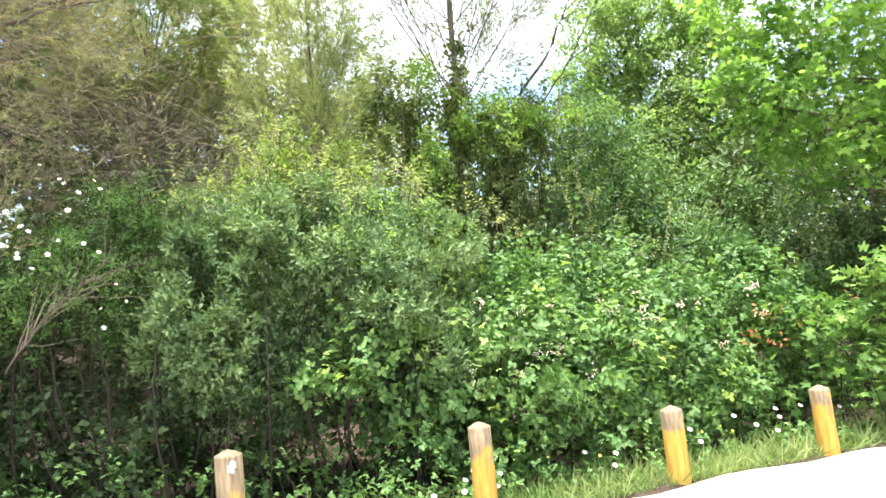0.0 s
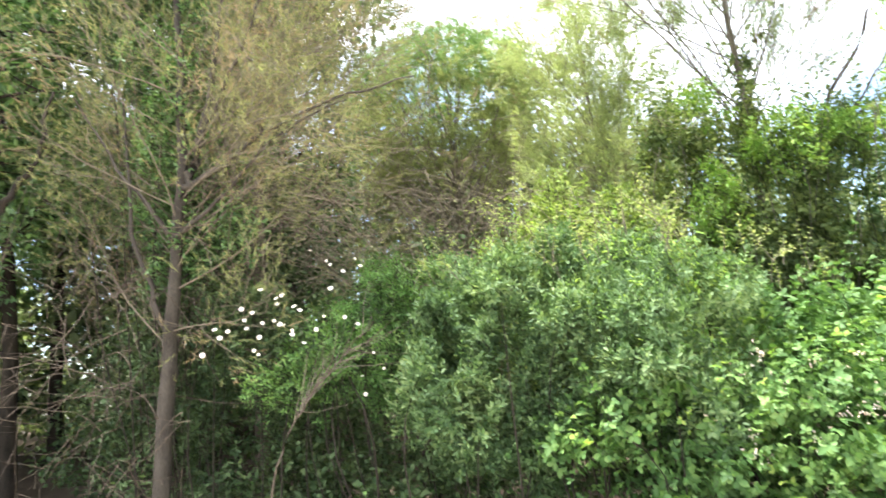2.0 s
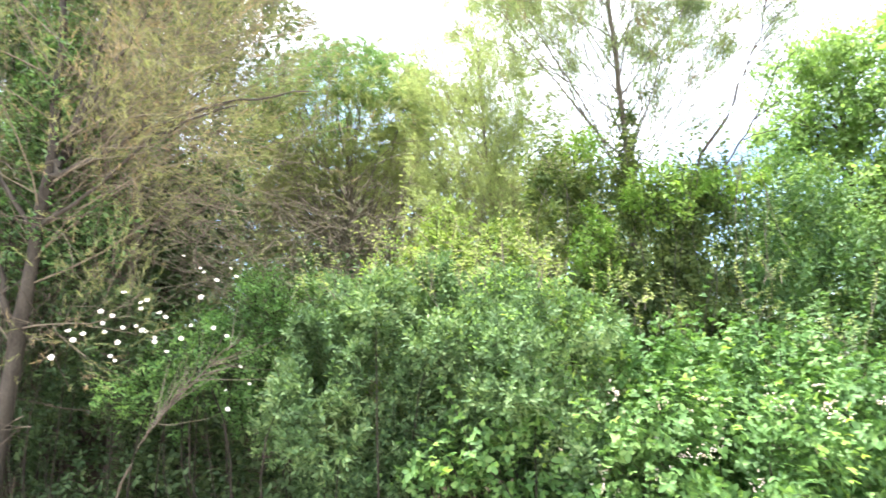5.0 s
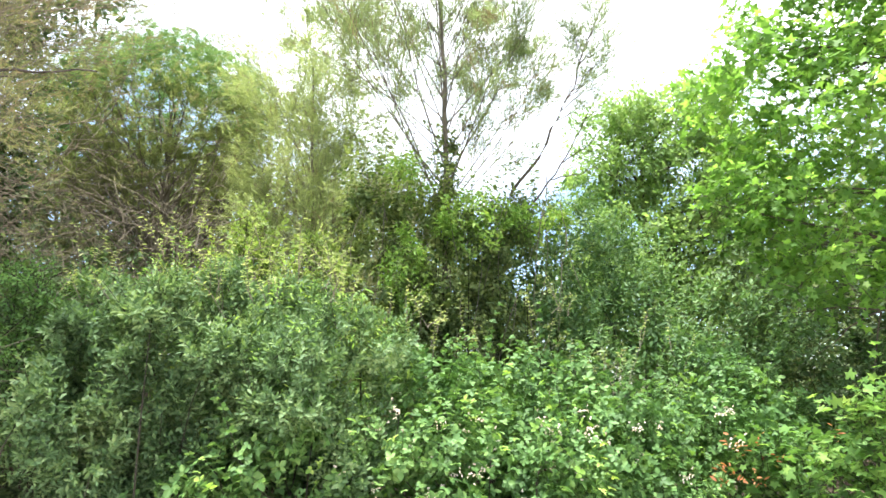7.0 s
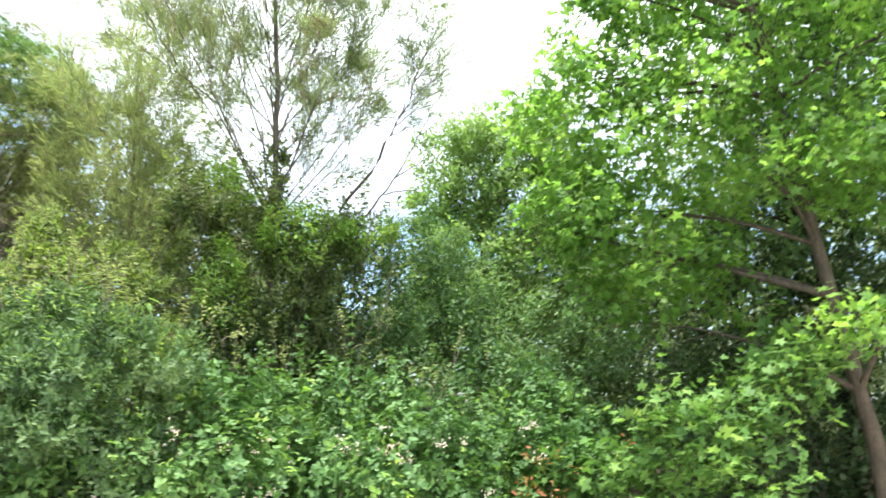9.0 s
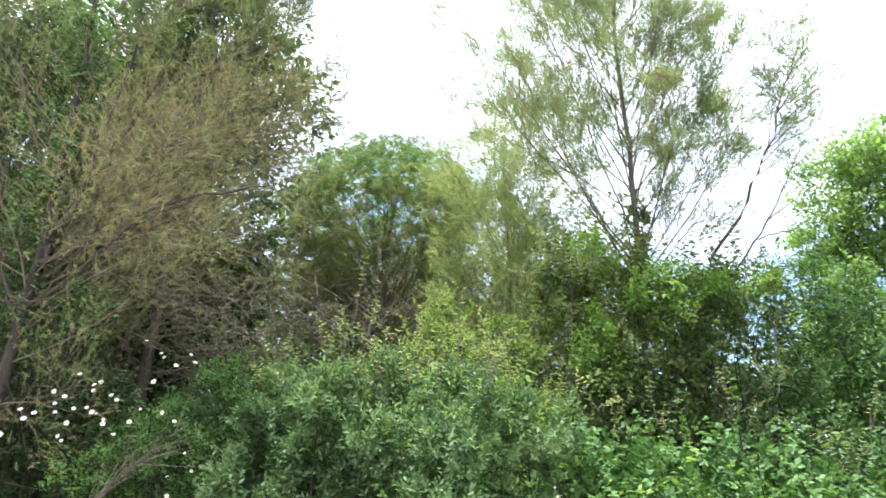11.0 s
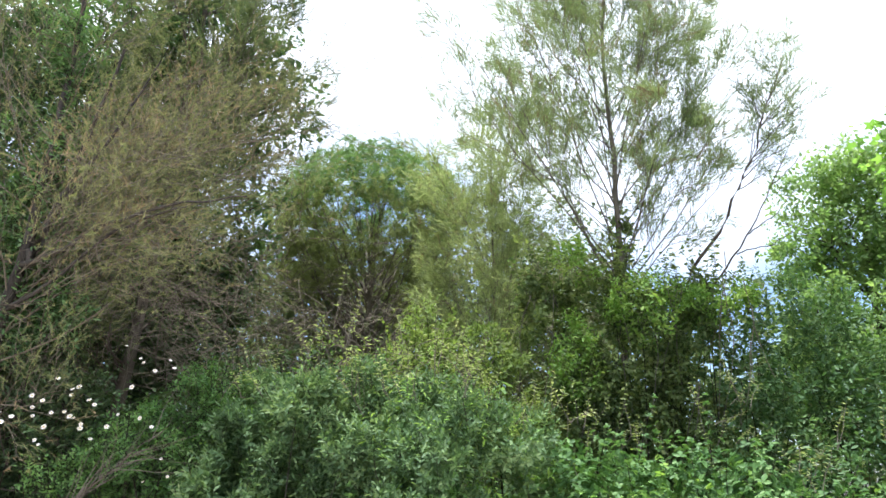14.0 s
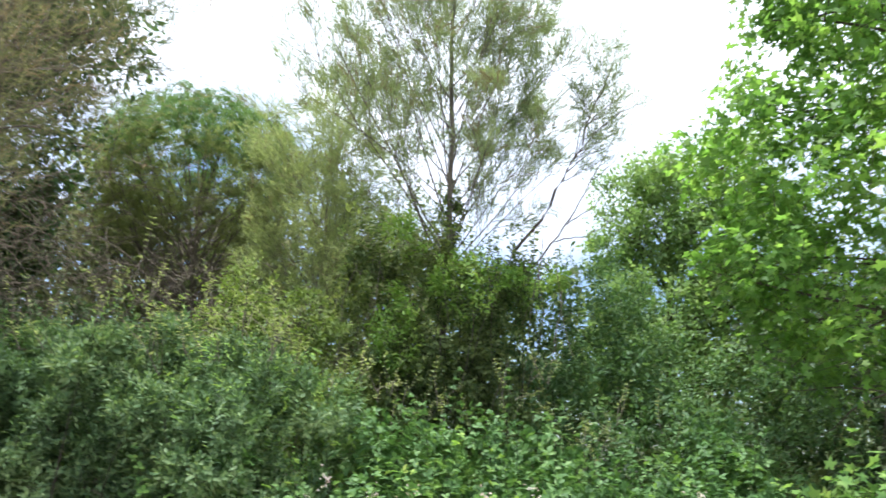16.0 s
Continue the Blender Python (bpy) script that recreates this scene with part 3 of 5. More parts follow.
evergreen = shrub("evergreen_shrub", (-0.9, 4.9, 0.1), "dense grey-green evergreen shrub overhanging the wooden posts", "shrub",
                  OLIVE_BLOBS, EVER, M_OLIVE, 7600, 13, 0.17, 0.05, 31, stems=26, shoots=150, singles=300, up=0.55, whorl=dict(open0=85, open1=30, gaps=0.4),
                  extra=(("young_leaves", WILLOW, M_LIME, [(-0.7, 4.9, 2.1, 1.0, 0.7, 0.45), (-0.1, 5.1, 1.9, 0.7, 0.7, 0.45)], 300, 7, 0.16, 0.045, "yellow-green leaf tips"),))
BRAMBLE_BLOBS = [(0.35, 5.0, 0.75, 0.7, 0.55, 0.75), (1.3, 5.45, 0.8, 0.9, 0.7, 0.9), (2.3, 6.0, 0.75, 1.0, 0.75, 0.9), (0.7, 5.9, 1.15, 0.9, 0.9, 0.9),
                 (1.7, 6.6, 1.05, 1.0, 0.9, 0.9), (3.2, 6.6, 0.75, 1.0, 0.8, 0.9), (0.1, 4.75, 0.9, 0.45, 0.4, 0.65), (3.9, 7.6, 0.85, 1.0, 1.0, 1.05),
                 (0.0, 4.5, 1.22, 0.5, 0.22, 0.18), (-0.45, 4.3, 1.0, 0.35, 0.2, 0.14), (0.9, 4.95, 0.6, 0.4, 0.35, 0.5), (1.9, 5.45, 0.55, 0.4, 0.35, 0.5), (2.7, 5.75, 0.5, 0.4, 0.35, 0.45)]
thicket = shrub("bramble_thicket", (1.8, 5.9, 0.1), "bright green bramble thicket in pale pink flower", "bramble",
                BRAMBLE_BLOBS, TREFOIL, M_BRAMBLE, 5600, 5, 0.24, 0.066, 32, stems=40, up=0.35, shoots=90, singles=300, whorl=dict(open0=85, open1=55, out_bias=0.9, sag=0.15, gaps=0.35),
                extra=(("young_leaves", TREFOIL, M_LIME, BRAMBLE_BLOBS, 240, 4, 0.2, 0.055, "fresh yellow-green shoots"),))


def tip_shoots(parent, blobs, n, seed, name="pale_shoot", mat=M_TIP, leaf=WILLOW, long=1.0, label="pale yellowish shoot tips"):
    """Slim upright shoots with pale yellowish tips that stand out of the top of a bush."""
    rng = np.random.default_rng(seed)
    C, O = blob_points(rng, blobs, n * 6, 0.9)
    C = C[O[:, 2] > 0.35][:n]
    at = np.array(parent.location)
    w, P, A = Wood(3), [], []
    for c in C:
        line = bend(rng, c, rng.normal(size=3) * 0.35 + np.array([0, 0, 1.0]), rng.uniform(0.22, 0.5) * long, 5, 0.12)
        w.limb(line, 0.004, 0.0012)
        q, dq = along(line, np.repeat(np.linspace(0.35, 0.999, 8), 2))
        P.append(q)
        A.append(unit((unit(np.cross(dq, rng.normal(size=dq.shape))) + dq * 0.35) * np.array([1, 1, 0.6])))
    P, A = np.concatenate(P), np.concatenate(A)
    put(name, scatter(name, leaf, P, A, rng.normal(size=P.shape) * 0.4 + np.array([0, 0, 1.0]), rng.uniform(0.025, 0.055, len(P)) * long, mat, at), parent, label, kind="stuff")
    put("shoot_stem", w.mesh("shoot_stem", M_TWIG, at), parent, kind="stuff")


tip_shoots(evergreen, [(-0.9, 4.9, 2.05, 1.1, 0.8, 0.5), (-0.2, 5.2, 2.1, 0.7, 0.7, 0.4)], 110, 25)
tip_shoots(thicket, [(0.5, 6.0, 1.85, 0.9, 0.8, 0.4), (1.5, 6.9, 1.9, 0.9, 0.8, 0.35), (2.6, 6.9, 1.5, 1.0, 0.7, 0.3)], 60, 26)


def bramble_flowers():
    """Loose heads of small pale flowers on the sunny side of the thicket."""
    rng = np.random.default_rng(39)
    n = 13
    P = rng.normal(size=(n, 3)) * np.array([0.055, 0.03, 0.04])
    head = scatter("flower_head", ROUND, np.repeat(P, 5, 0), rng.normal(size=(n * 5, 3)) + np.array([0, -0.2, 0.3]), rng.normal(size=(n * 5, 3)), 0.014, M_PINK)
    for _ in range(34):
        s = rng.uniform(0.2, 3.4)
        x, z = 0.1 + s, rng.uniform(0.75, 1.45)
        y = 4.52 + 0.42 * s + rng.uniform(-0.18, 0.02) + 0.25 * max(0.0, z - 0.9)
        ob = put("flower_head", head, thicket, kind="stuff")
        ob.matrix_basis = pose(x - 1.8, y - 5.9, z - 0.1, rng.uniform(-30, 30), rng.uniform(-30, 30), rng.uniform(0, 360)) @ Matrix.Scale(rng.uniform(0.6, 1.2), 4)


bramble_flowers()
ROSE_FLOWERS = ((-2.63, 2.03), (-2.61, 1.97), (-2.57, 2.01), (-2.69, 1.86), (-2.5, 2.16), (-2.45, 2.13), (-2.4, 2.29), (-2.49, 2.08), (-2.48, 2.02),
                (-2.42, 1.95), (-2.45, 1.86), (-2.43, 1.83), (-2.4, 2.05), (-2.34, 2.06), (-2.31, 2.03), (-2.29, 2.02), (-2.25, 1.98), (-2.25, 1.95),
                (-2.32, 2.22), (-2.29, 2.24), (-2.32, 2.18), (-2.23, 2.15), (-2.2, 2.12), (-2.12, 1.97), (-2.07, 2.06), (-1.95, 2.04), (-1.88, 1.98),
                (-2.02, 2.26), (-1.8, 1.76), (-1.75, 1.64), (-1.88, 1.6), (-1.87, 1.47), (-2.19, 1.88), (-2.17, 2.51), (-2.15, 2.48), (-2.0, 2.51),
                (-1.97, 2.45), (-2.08, 2.42), (-2.26, 2.6))


def make_rose():
    at = (-2.2, 4.1, 0.2)
    blobs = [(-2.3, 4.25, 1.8, 0.55, 0.45, 0.35), (-2.65, 4.1, 1.6, 0.4, 0.4, 0.35), (-1.9, 4.5, 1.5, 0.35, 0.3, 0.4), (-2.15, 4.5, 2.25, 0.45, 0.35, 0.35)]
    base = shrub("rose_bush", at, "rambling wild rose bush full of open white flowers", "rose", blobs, OVAL, M_ROSE,
                 1300, 9, 0.17, 0.036, 33, stems=18, shoots=50, whorl=dict(open0=85, open1=45, gaps=0.2))
    rng = np.random.default_rng(34)
    # five broad cupped petals and a yellow eye
    v, f = [(0, 0, 0)], []
    for k in range(5):
        a = 2 * math.pi * k / 5
        i = len(v)
        for da, rr, z in ((-0.66, 0.62, 0.1), (-0.42, 0.98, 0.24), (0.0, 0.96, 0.18 + 0.05 * (k % 2)), (0.42, 0.98, 0.24), (0.66, 0.62, 0.14)):
            v.append((rr * math.cos(a + da) * 0.021, rr * math.sin(a + da) * 0.021, z * 0.024))
        f += [(0, i, i + 1, i + 2), (0, i + 2, i + 3, i + 4)]
    flower = mesh_from("flower", v, np.concatenate(f), [4] * len(f), M_PETAL)
    eye = mesh_from("flower_centre", [(0.006 * math.cos(a), 0.006 * math.sin(a), 0.005) for a in np.arange(6) * math.pi / 3] + [(0, 0, 0.009)],
                    np.array([(k, (k + 1) % 6, 6) for k in range(6)]).ravel(), [3] * 6, M_YELLOW)
    for x, z in ROSE_FLOWERS:
        y = -0.41 + math.sqrt(27.5 - (x - 1.2) ** 2) + (0.3 if z > 2.4 else 0)
        ob = put("flower", flower, base)
        q = (Vector((0.5, -0.75, 0.6)) + Vector(rng.normal(size=3) * 0.3)).to_track_quat('Z', 'X')
        s = 0.6 + 0.4 * rng.random()
        ob.matrix_basis = Matrix.LocRotScale(Vector((x, y, z)) - Vector(at), q, (s, s, s))
        put("flower_centre", eye, ob)


make_rose()
shrub("yellow_green_bush", (-1.1, 7.9, 0.3), "yellow-green leafy bush under the slender trees", "bush",
      [(-1.25, 7.9, 2.5, 0.75, 0.7, 1.35), (-0.55, 8.2, 2.1, 0.6, 0.6, 1.1), (-1.9, 7.7, 2.0, 0.6, 0.6, 1.2)],
      OVAL, M_YOUNG, 1900, 9, 0.2, 0.06, 35, stems=40, whorl=dict(open0=80, open1=40))
shrub("plane_sapling", (4.6, 5.5, 0.1), "low plane sapling with large bright lobed leaves", "sapling",
      [(4.55, 5.55, 1.3, 0.5, 0.35, 0.35), (4.0, 5.85, 1.0, 0.5, 0.35, 0.3), (5.2, 5.95, 1.3, 0.5, 0.35, 0.3), (3.7, 6.0, 0.7, 0.45, 0.35, 0.35), (4.9, 5.75, 0.75, 0.5, 0.3, 0.3), (4.3, 5.6, 0.55, 0.4, 0.25, 0.3), (5.7, 6.2, 1.6, 0.5, 0.35, 0.4), (6.1, 6.5, 2.0, 0.45, 0.35, 0.35)],
      LOBED, M_SAPLING, 560, 5, 0.3, 0.08, 36, stems=16, stem_r=0.01, shoots=6, flat=0.42, singles=300,
      extra=(("young_leaves", LOBED, M_LIME, [(4.6, 5.45, 1.4, 0.4, 0.3, 0.3)], 6, 4, 0.2, 0.085, "yellow-green young leaves"), ("red_leaves", OVAL, M_RED, [(3.35, 5.65, 1.0, 0.25, 0.15, 0.2), (3.9, 5.6, 1.25, 0.15, 0.1, 0.12)], 14, 5, 0.12, 0.045, "young coppery red leaves"),))
shrub("dark_understorey_bush", (3.0, 9.4, 0.3), "dark green understorey bush below the trees", "bush",
      [(2.3, 9.0, 1.6, 0.8, 0.9, 1.4), (3.2, 9.6, 1.9, 1.0, 0.9, 1.7), (4.3, 10.0, 1.9, 1.1, 1.0, 1.8), (5.4, 9.0, 1.6, 1.1, 0.9, 1.4), (3.6, 8.6, 1.2, 0.8, 0.7, 1.1), (1.9, 10.4, 3.2, 0.9, 0.7, 1.5), (2.8, 10.4, 3.4, 0.8, 0.7, 1.5), (3.4, 10.2, 3.0, 0.6, 0.6, 1.3), (0.9, 10.5, 2.8, 0.9, 0.6, 1.3), (2.0, 9.6, 2.4, 0.6, 0.5, 1.5), (2.7, 9.7, 2.4, 0.6, 0.5, 1.5)],
      OVAL, M_OAK, 4300, 8, 0.28, 0.07, 37, stems=40, shoots=120, flat=0.5)
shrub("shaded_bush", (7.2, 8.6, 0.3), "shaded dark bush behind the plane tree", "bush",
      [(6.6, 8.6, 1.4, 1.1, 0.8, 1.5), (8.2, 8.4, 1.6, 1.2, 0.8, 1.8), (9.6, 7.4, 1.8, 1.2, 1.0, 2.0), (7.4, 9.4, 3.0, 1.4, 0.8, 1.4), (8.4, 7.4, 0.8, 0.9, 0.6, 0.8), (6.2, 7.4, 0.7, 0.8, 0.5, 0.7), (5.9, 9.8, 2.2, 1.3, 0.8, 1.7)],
      BROAD, M_SHADE_LEAF, 5000, 8, 0.3, 0.085, 73, stems=30, shoots=60)
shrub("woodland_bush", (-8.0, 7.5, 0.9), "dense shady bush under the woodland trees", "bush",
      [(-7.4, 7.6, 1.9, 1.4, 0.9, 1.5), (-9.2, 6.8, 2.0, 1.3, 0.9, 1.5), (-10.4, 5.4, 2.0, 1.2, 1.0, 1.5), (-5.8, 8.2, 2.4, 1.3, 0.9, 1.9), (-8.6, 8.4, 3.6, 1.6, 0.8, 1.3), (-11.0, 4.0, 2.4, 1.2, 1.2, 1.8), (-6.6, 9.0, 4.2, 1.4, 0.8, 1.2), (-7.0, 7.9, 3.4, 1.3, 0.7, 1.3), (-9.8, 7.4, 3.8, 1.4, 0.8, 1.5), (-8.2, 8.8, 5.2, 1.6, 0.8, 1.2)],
      BROAD, M_SHADE_LEAF, 6000, 8, 0.34, 0.1, 74, stems=30, shoots=60)
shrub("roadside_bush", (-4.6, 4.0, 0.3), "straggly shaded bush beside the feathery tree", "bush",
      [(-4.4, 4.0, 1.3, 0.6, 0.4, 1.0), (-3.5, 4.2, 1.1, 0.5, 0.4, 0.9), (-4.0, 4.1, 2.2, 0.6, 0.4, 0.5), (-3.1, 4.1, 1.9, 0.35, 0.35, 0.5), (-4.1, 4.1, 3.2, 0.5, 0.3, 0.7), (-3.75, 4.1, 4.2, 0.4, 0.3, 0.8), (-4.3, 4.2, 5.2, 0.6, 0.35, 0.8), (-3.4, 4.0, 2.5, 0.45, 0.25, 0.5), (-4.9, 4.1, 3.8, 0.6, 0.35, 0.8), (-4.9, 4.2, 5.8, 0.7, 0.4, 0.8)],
      OVAL, M_SHADE_LEAF, 3000, 7, 0.2, 0.05, 78, stems=16, shoots=40)
# its dark leaves also fill the hollow under the hedge, painting its shade
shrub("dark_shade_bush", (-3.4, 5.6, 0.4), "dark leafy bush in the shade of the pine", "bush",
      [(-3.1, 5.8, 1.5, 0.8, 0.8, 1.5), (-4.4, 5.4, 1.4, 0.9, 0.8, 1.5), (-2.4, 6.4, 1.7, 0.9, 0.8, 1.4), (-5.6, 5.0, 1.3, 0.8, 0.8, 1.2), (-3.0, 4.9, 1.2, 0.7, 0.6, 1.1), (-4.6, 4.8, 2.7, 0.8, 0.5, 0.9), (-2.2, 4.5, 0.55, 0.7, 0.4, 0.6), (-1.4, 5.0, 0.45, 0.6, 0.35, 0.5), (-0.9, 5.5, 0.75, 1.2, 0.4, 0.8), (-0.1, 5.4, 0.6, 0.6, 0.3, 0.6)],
      BROAD, M_SHADE_LEAF, 5000, 8, 0.22, 0.06, 38, stems=30, shoots=80)

# ---------------------------------------------------------------- trees


def grow(rng, w, start, d, length, r, level, tips, spread=0.6, lift=0.06, kids=5, wander=0.1, shrink=0.6, last=2, first=0.3, dense=5):
    """A branch and its side branches; tips gathers (place, way)."""
    pts = bend(rng, start, d, length, 6 if level < last else 3, wander, lift)
    w.limb(pts, r, max(0.0012, r * 0.3), 6 if level == 0 else (4 if level == 1 else 3))
    if level >= 1 or length < 1.0:
        t = 1 - 0.7 * rng.random(dense) ** 1.4
        t[-1] = 0.999
        p, dd = along(pts, t)
        tips += list(zip(p, dd))
    if level < last:
        for t in np.linspace(first, 0.97, kids):
            p, dd = along(pts, np.array([min(0.999, t + rng.uniform(-0.05, 0.05))]))
            side = unit(np.cross(dd[0], rng.normal(size=3)))
            nd = unit(dd[0] * (1 - spread * 0.5) + side * spread + np.array([0, 0, 0.1]))
            grow(rng, w, p[0], nd, length * shrink * rng.uniform(0.6, 1.2) * (1.15 - 0.6 * t), max(0.002, r * 0.4), level + 1, tips, spread, lift,
                 max(2, kids - 2), wander * 1.2, shrink, last, 0.2, dense)


def needle_tree(name, at, label, mat, bark, trunk, r0, limbs, seed, spr, size, per_tip=3, droop=0.0, jitter=0.12, last=2,
                spread=0.55, lift=0.05, kids=5, wander=0.1, shrink=0.55, thin=None, category="tree", rtop=0.015, r_limb=0.2, dense=5, mat2=None, share2=0.0, twig=None, forks=(), splay=0.5):
    """A conifer with feathery sprays. limbs: (share of the trunk, way, length)."""
    rng = np.random.default_rng(seed)
    base = thing(name, at, label, category)
    w = Wood(8)
    trunk = np.asarray(trunk, float)
    t = np.linspace(0, 1, 3 * len(trunk))
    tp, _ = along(trunk, np.minimum(t, 0.9999))
    tp[1:-1] += rng.normal(size=(len(tp) - 2, 3)) * 0.015
    w.limb(tp, r0, rtop, 10, 0.04, rng)
    for line, ra, rb in forks:
        lp, _ = along(np.asarray(line, float), np.linspace(0, 0.9999, 4 * len(line)))
        w.limb(lp + rng.normal(size=lp.shape) * 0.01, ra, rb, 7, 0.05, rng)
    tips, w2 = [], Wood(5)
    for s, d, ln in limbs:
        p, _ = along(tp, np.array([min(s, 0.999)]))
        grow(rng, w2, p[0], d, ln, r0 * r_limb * (1.2 - 0.7 * s) * rng.uniform(0.7, 1.2), 0, tips, spread, lift, kids, wander, shrink, last, 0.22, dense)
    put("trunk", w.mesh("trunk", bark, at), base)
    put("branchwork", w2.mesh("branchwork", twig or bark, at), base, kind="stuff")
    P = np.repeat(np.array([a for a, _ in tips]), per_tip, 0)
    D = np.repeat(np.array([b for _, b in tips]), per_tip, 0)
    clump = wave_noise(P, 0.55, seed) > rng.uniform(-1.5, 0.1, len(P))
    if thin is not None:
        clump &= rng.random(len(P)) < thin(P)
    P, D = P[clump], D[clump]
    A = unit(D + rng.normal(size=D.shape) * splay + np.array([0, 0, 0.15 - droop]))
    P = P + rng.normal(size=P.shape) * jitter - A * size * 0.3
    S = size * rng.uniform(0.6, 1.3, len(P))
    odd = (rng.random(len(P)) < share2) & (wave_noise(P, 1.2, seed + 1) > 0.1)
    put("crown", scatter("crown", spr, P[~odd], A[~odd], rng.normal(size=A[~odd].shape), S[~odd], mat, at), base)
    if mat2 and odd.any():
        put("dry_needles", scatter("dry_needles", spr, P[odd], A[odd], rng.normal(size=A[odd].shape), S[odd], mat2, at), base, "", kind="stuff")
    return base


RNG = np.random.default_rng(7)
SPRAY, TUFT = spray(RNG, 7, 0.1, 0.18, 0.03, 0.34), tuft(RNG, 13)
SPRAY_SHORT = spray(RNG, 9, 0.1, 0.2, 0.024, 0.28)
BRUSH = spray(RNG, 10, 0.02, 0.17, 0.023, 0.3)


def fan(rng, n, lo, hi, az0, az1, el0, el1, l0, l1):
    """Limbs between two shares of a trunk, with headings (degrees from +y, clockwise) and rises."""
    out = []
    for k in range(n):
        s = lo + (hi - lo) * (k + rng.random()) / n
        a, e = radians(rng.uniform(az0, az1)), radians(rng.uniform(el0, el1))
        out.append((s, (math.sin(a) * math.cos(e), math.cos(a) * math.cos(e), math.sin(e)), rng.uniform(l0, l1)))
    return out


# feathery olive-brown tree by the road
r = np.random.default_rng(41)
needle_tree("feathery_tree", (-3.68, 3.55, 0.25), "feathery olive-brown tree with many fine dry branches", M_NEEDLE, M_BARK_RED,
            [(-3.75, 3.55, 0.1), (-3.66, 3.58, 1.4), (-3.55, 3.6, 2.3), (-3.38, 3.6, 3.3), (-3.34, 3.62, 4.2), (-3.45, 3.7, 5.5), (-3.6, 3.8, 7.6)], 0.075,
            fan(r, 20, 0.42, 0.72, 20, 90, 10, 45, 1.8, 2.8) + fan(r, 24, 0.2, 0.75, 220, 340, 15, 60, 1.4, 3.0) +
            fan(r, 16, 0.3, 0.98, -40, 80, 20, 65, 1.6, 2.6) + fan(r, 14, 0.45, 0.98, 0, 360, 40, 75, 1.4, 2.2) +
            # the 16 high forward limbs are unseen, added to shade the ground below
            fan(r, 16, 0.8, 0.98, 105, 220, 8, 35, 2.4, 3.4) + fan(r, 8, 0.3, 0.55, 60, 120, 0, 30, 1.2, 1.9),
            42, SPRAY_SHORT, 0.128, 2, 0.0, 0.1, 2, 0.55, 0.02, 8, 0.1, 0.5, r_limb=0.11, mat2=M_DRY, share2=0.4, dense=5,
            thin=lambda p: np.clip((p[:, 2] - 1.0) / 2.6, 0.18, 0.34) - 0.1 * np.clip(p[:, 2] - 3.9, 0, 1), twig=M_DRYTWIG,
            forks=([[(-3.4, 3.6, 3.15), (-3.2, 3.62, 3.6), (-3.0, 3.68, 4.3), (-2.85, 3.75, 5.4)], 0.04, 0.012], [[(-3.36, 3.6, 3.3), (-2.95, 3.62, 3.4), (-2.45, 3.6, 3.56), (-1.74, 3.6, 3.64), (-1.06, 3.6, 3.6)], 0.026, 0.005],
                   [[(-3.3, 3.62, 3.4), (-2.95, 3.6, 3.9), (-2.5, 3.6, 4.5), (-2.2, 3.7, 5.2)], 0.026, 0.006], [[(-3.45, 3.6, 2.9), (-3.0, 3.6, 3.1), (-2.35, 3.6, 3.5), (-1.7, 3.7, 3.65)], 0.02, 0.005],
                   [[(-3.45, 3.58, 2.9), (-3.85, 3.4, 3.5), (-4.3, 3.3, 4.3)], 0.022, 0.006], [[(-3.58, 3.58, 2.1), (-3.85, 3.5, 2.9), (-3.95, 3.5, 4.2)], 0.028, 0.01]))
shrub("tree_climber", (-3.6, 3.6, 0.3), "bright green climber on the feathery tree's trunk", "climber",
      [(-3.45, 3.75, 4.6, 0.25, 0.2, 0.8), (-3.4, 3.7, 3.7, 0.25, 0.2, 0.5), (-3.6, 3.8, 5.6, 0.3, 0.2, 0.5), (-3.6, 3.75, 2.8, 0.4, 0.2, 0.35), (-3.85, 3.8, 3.6, 0.35, 0.25, 0.6), (-3.2, 3.85, 2.9, 0.4, 0.2, 0.3), (-4.0, 3.9, 4.6, 0.4, 0.25, 0.6)],
      OVAL, M_OAK, 1500, 7, 0.16, 0.045, 77, stems=8, shoots=10)
# tall darker pine behind it
r = np.random.default_rng(43)
needle_tree("tall_pine", (-5.6, 7.2, 0.5), "tall dark green pine with a leaning open crown", M_NEEDLE_DARK, M_BARK,
            [(-5.9, 7.0, 0.3), (-5.8, 7.1, 3.0), (-5.65, 7.2, 6.0), (-5.5, 7.2, 9.0), (-5.45, 7.2, 11.0)], 0.11,
            fan(r, 14, 0.2, 0.45, 150, 360, 15, 55, 1.3, 2.0) + fan(r, 40, 0.42, 0.98, 0, 360, 15, 55, 1.3, 2.0) + fan(r, 6, 0.42, 0.58, 70, 110, 25, 45, 1.9, 2.4), 44, SPRAY, 0.24, 6, 0.0, 0.07, 2, 0.55, 0.05, 6, 0.1, 0.5, dense=2, splay=0.4,
            thin=lambda p: np.full(len(p), 0.9))
# slender pale tree with several stems
r = np.random.default_rng(47)
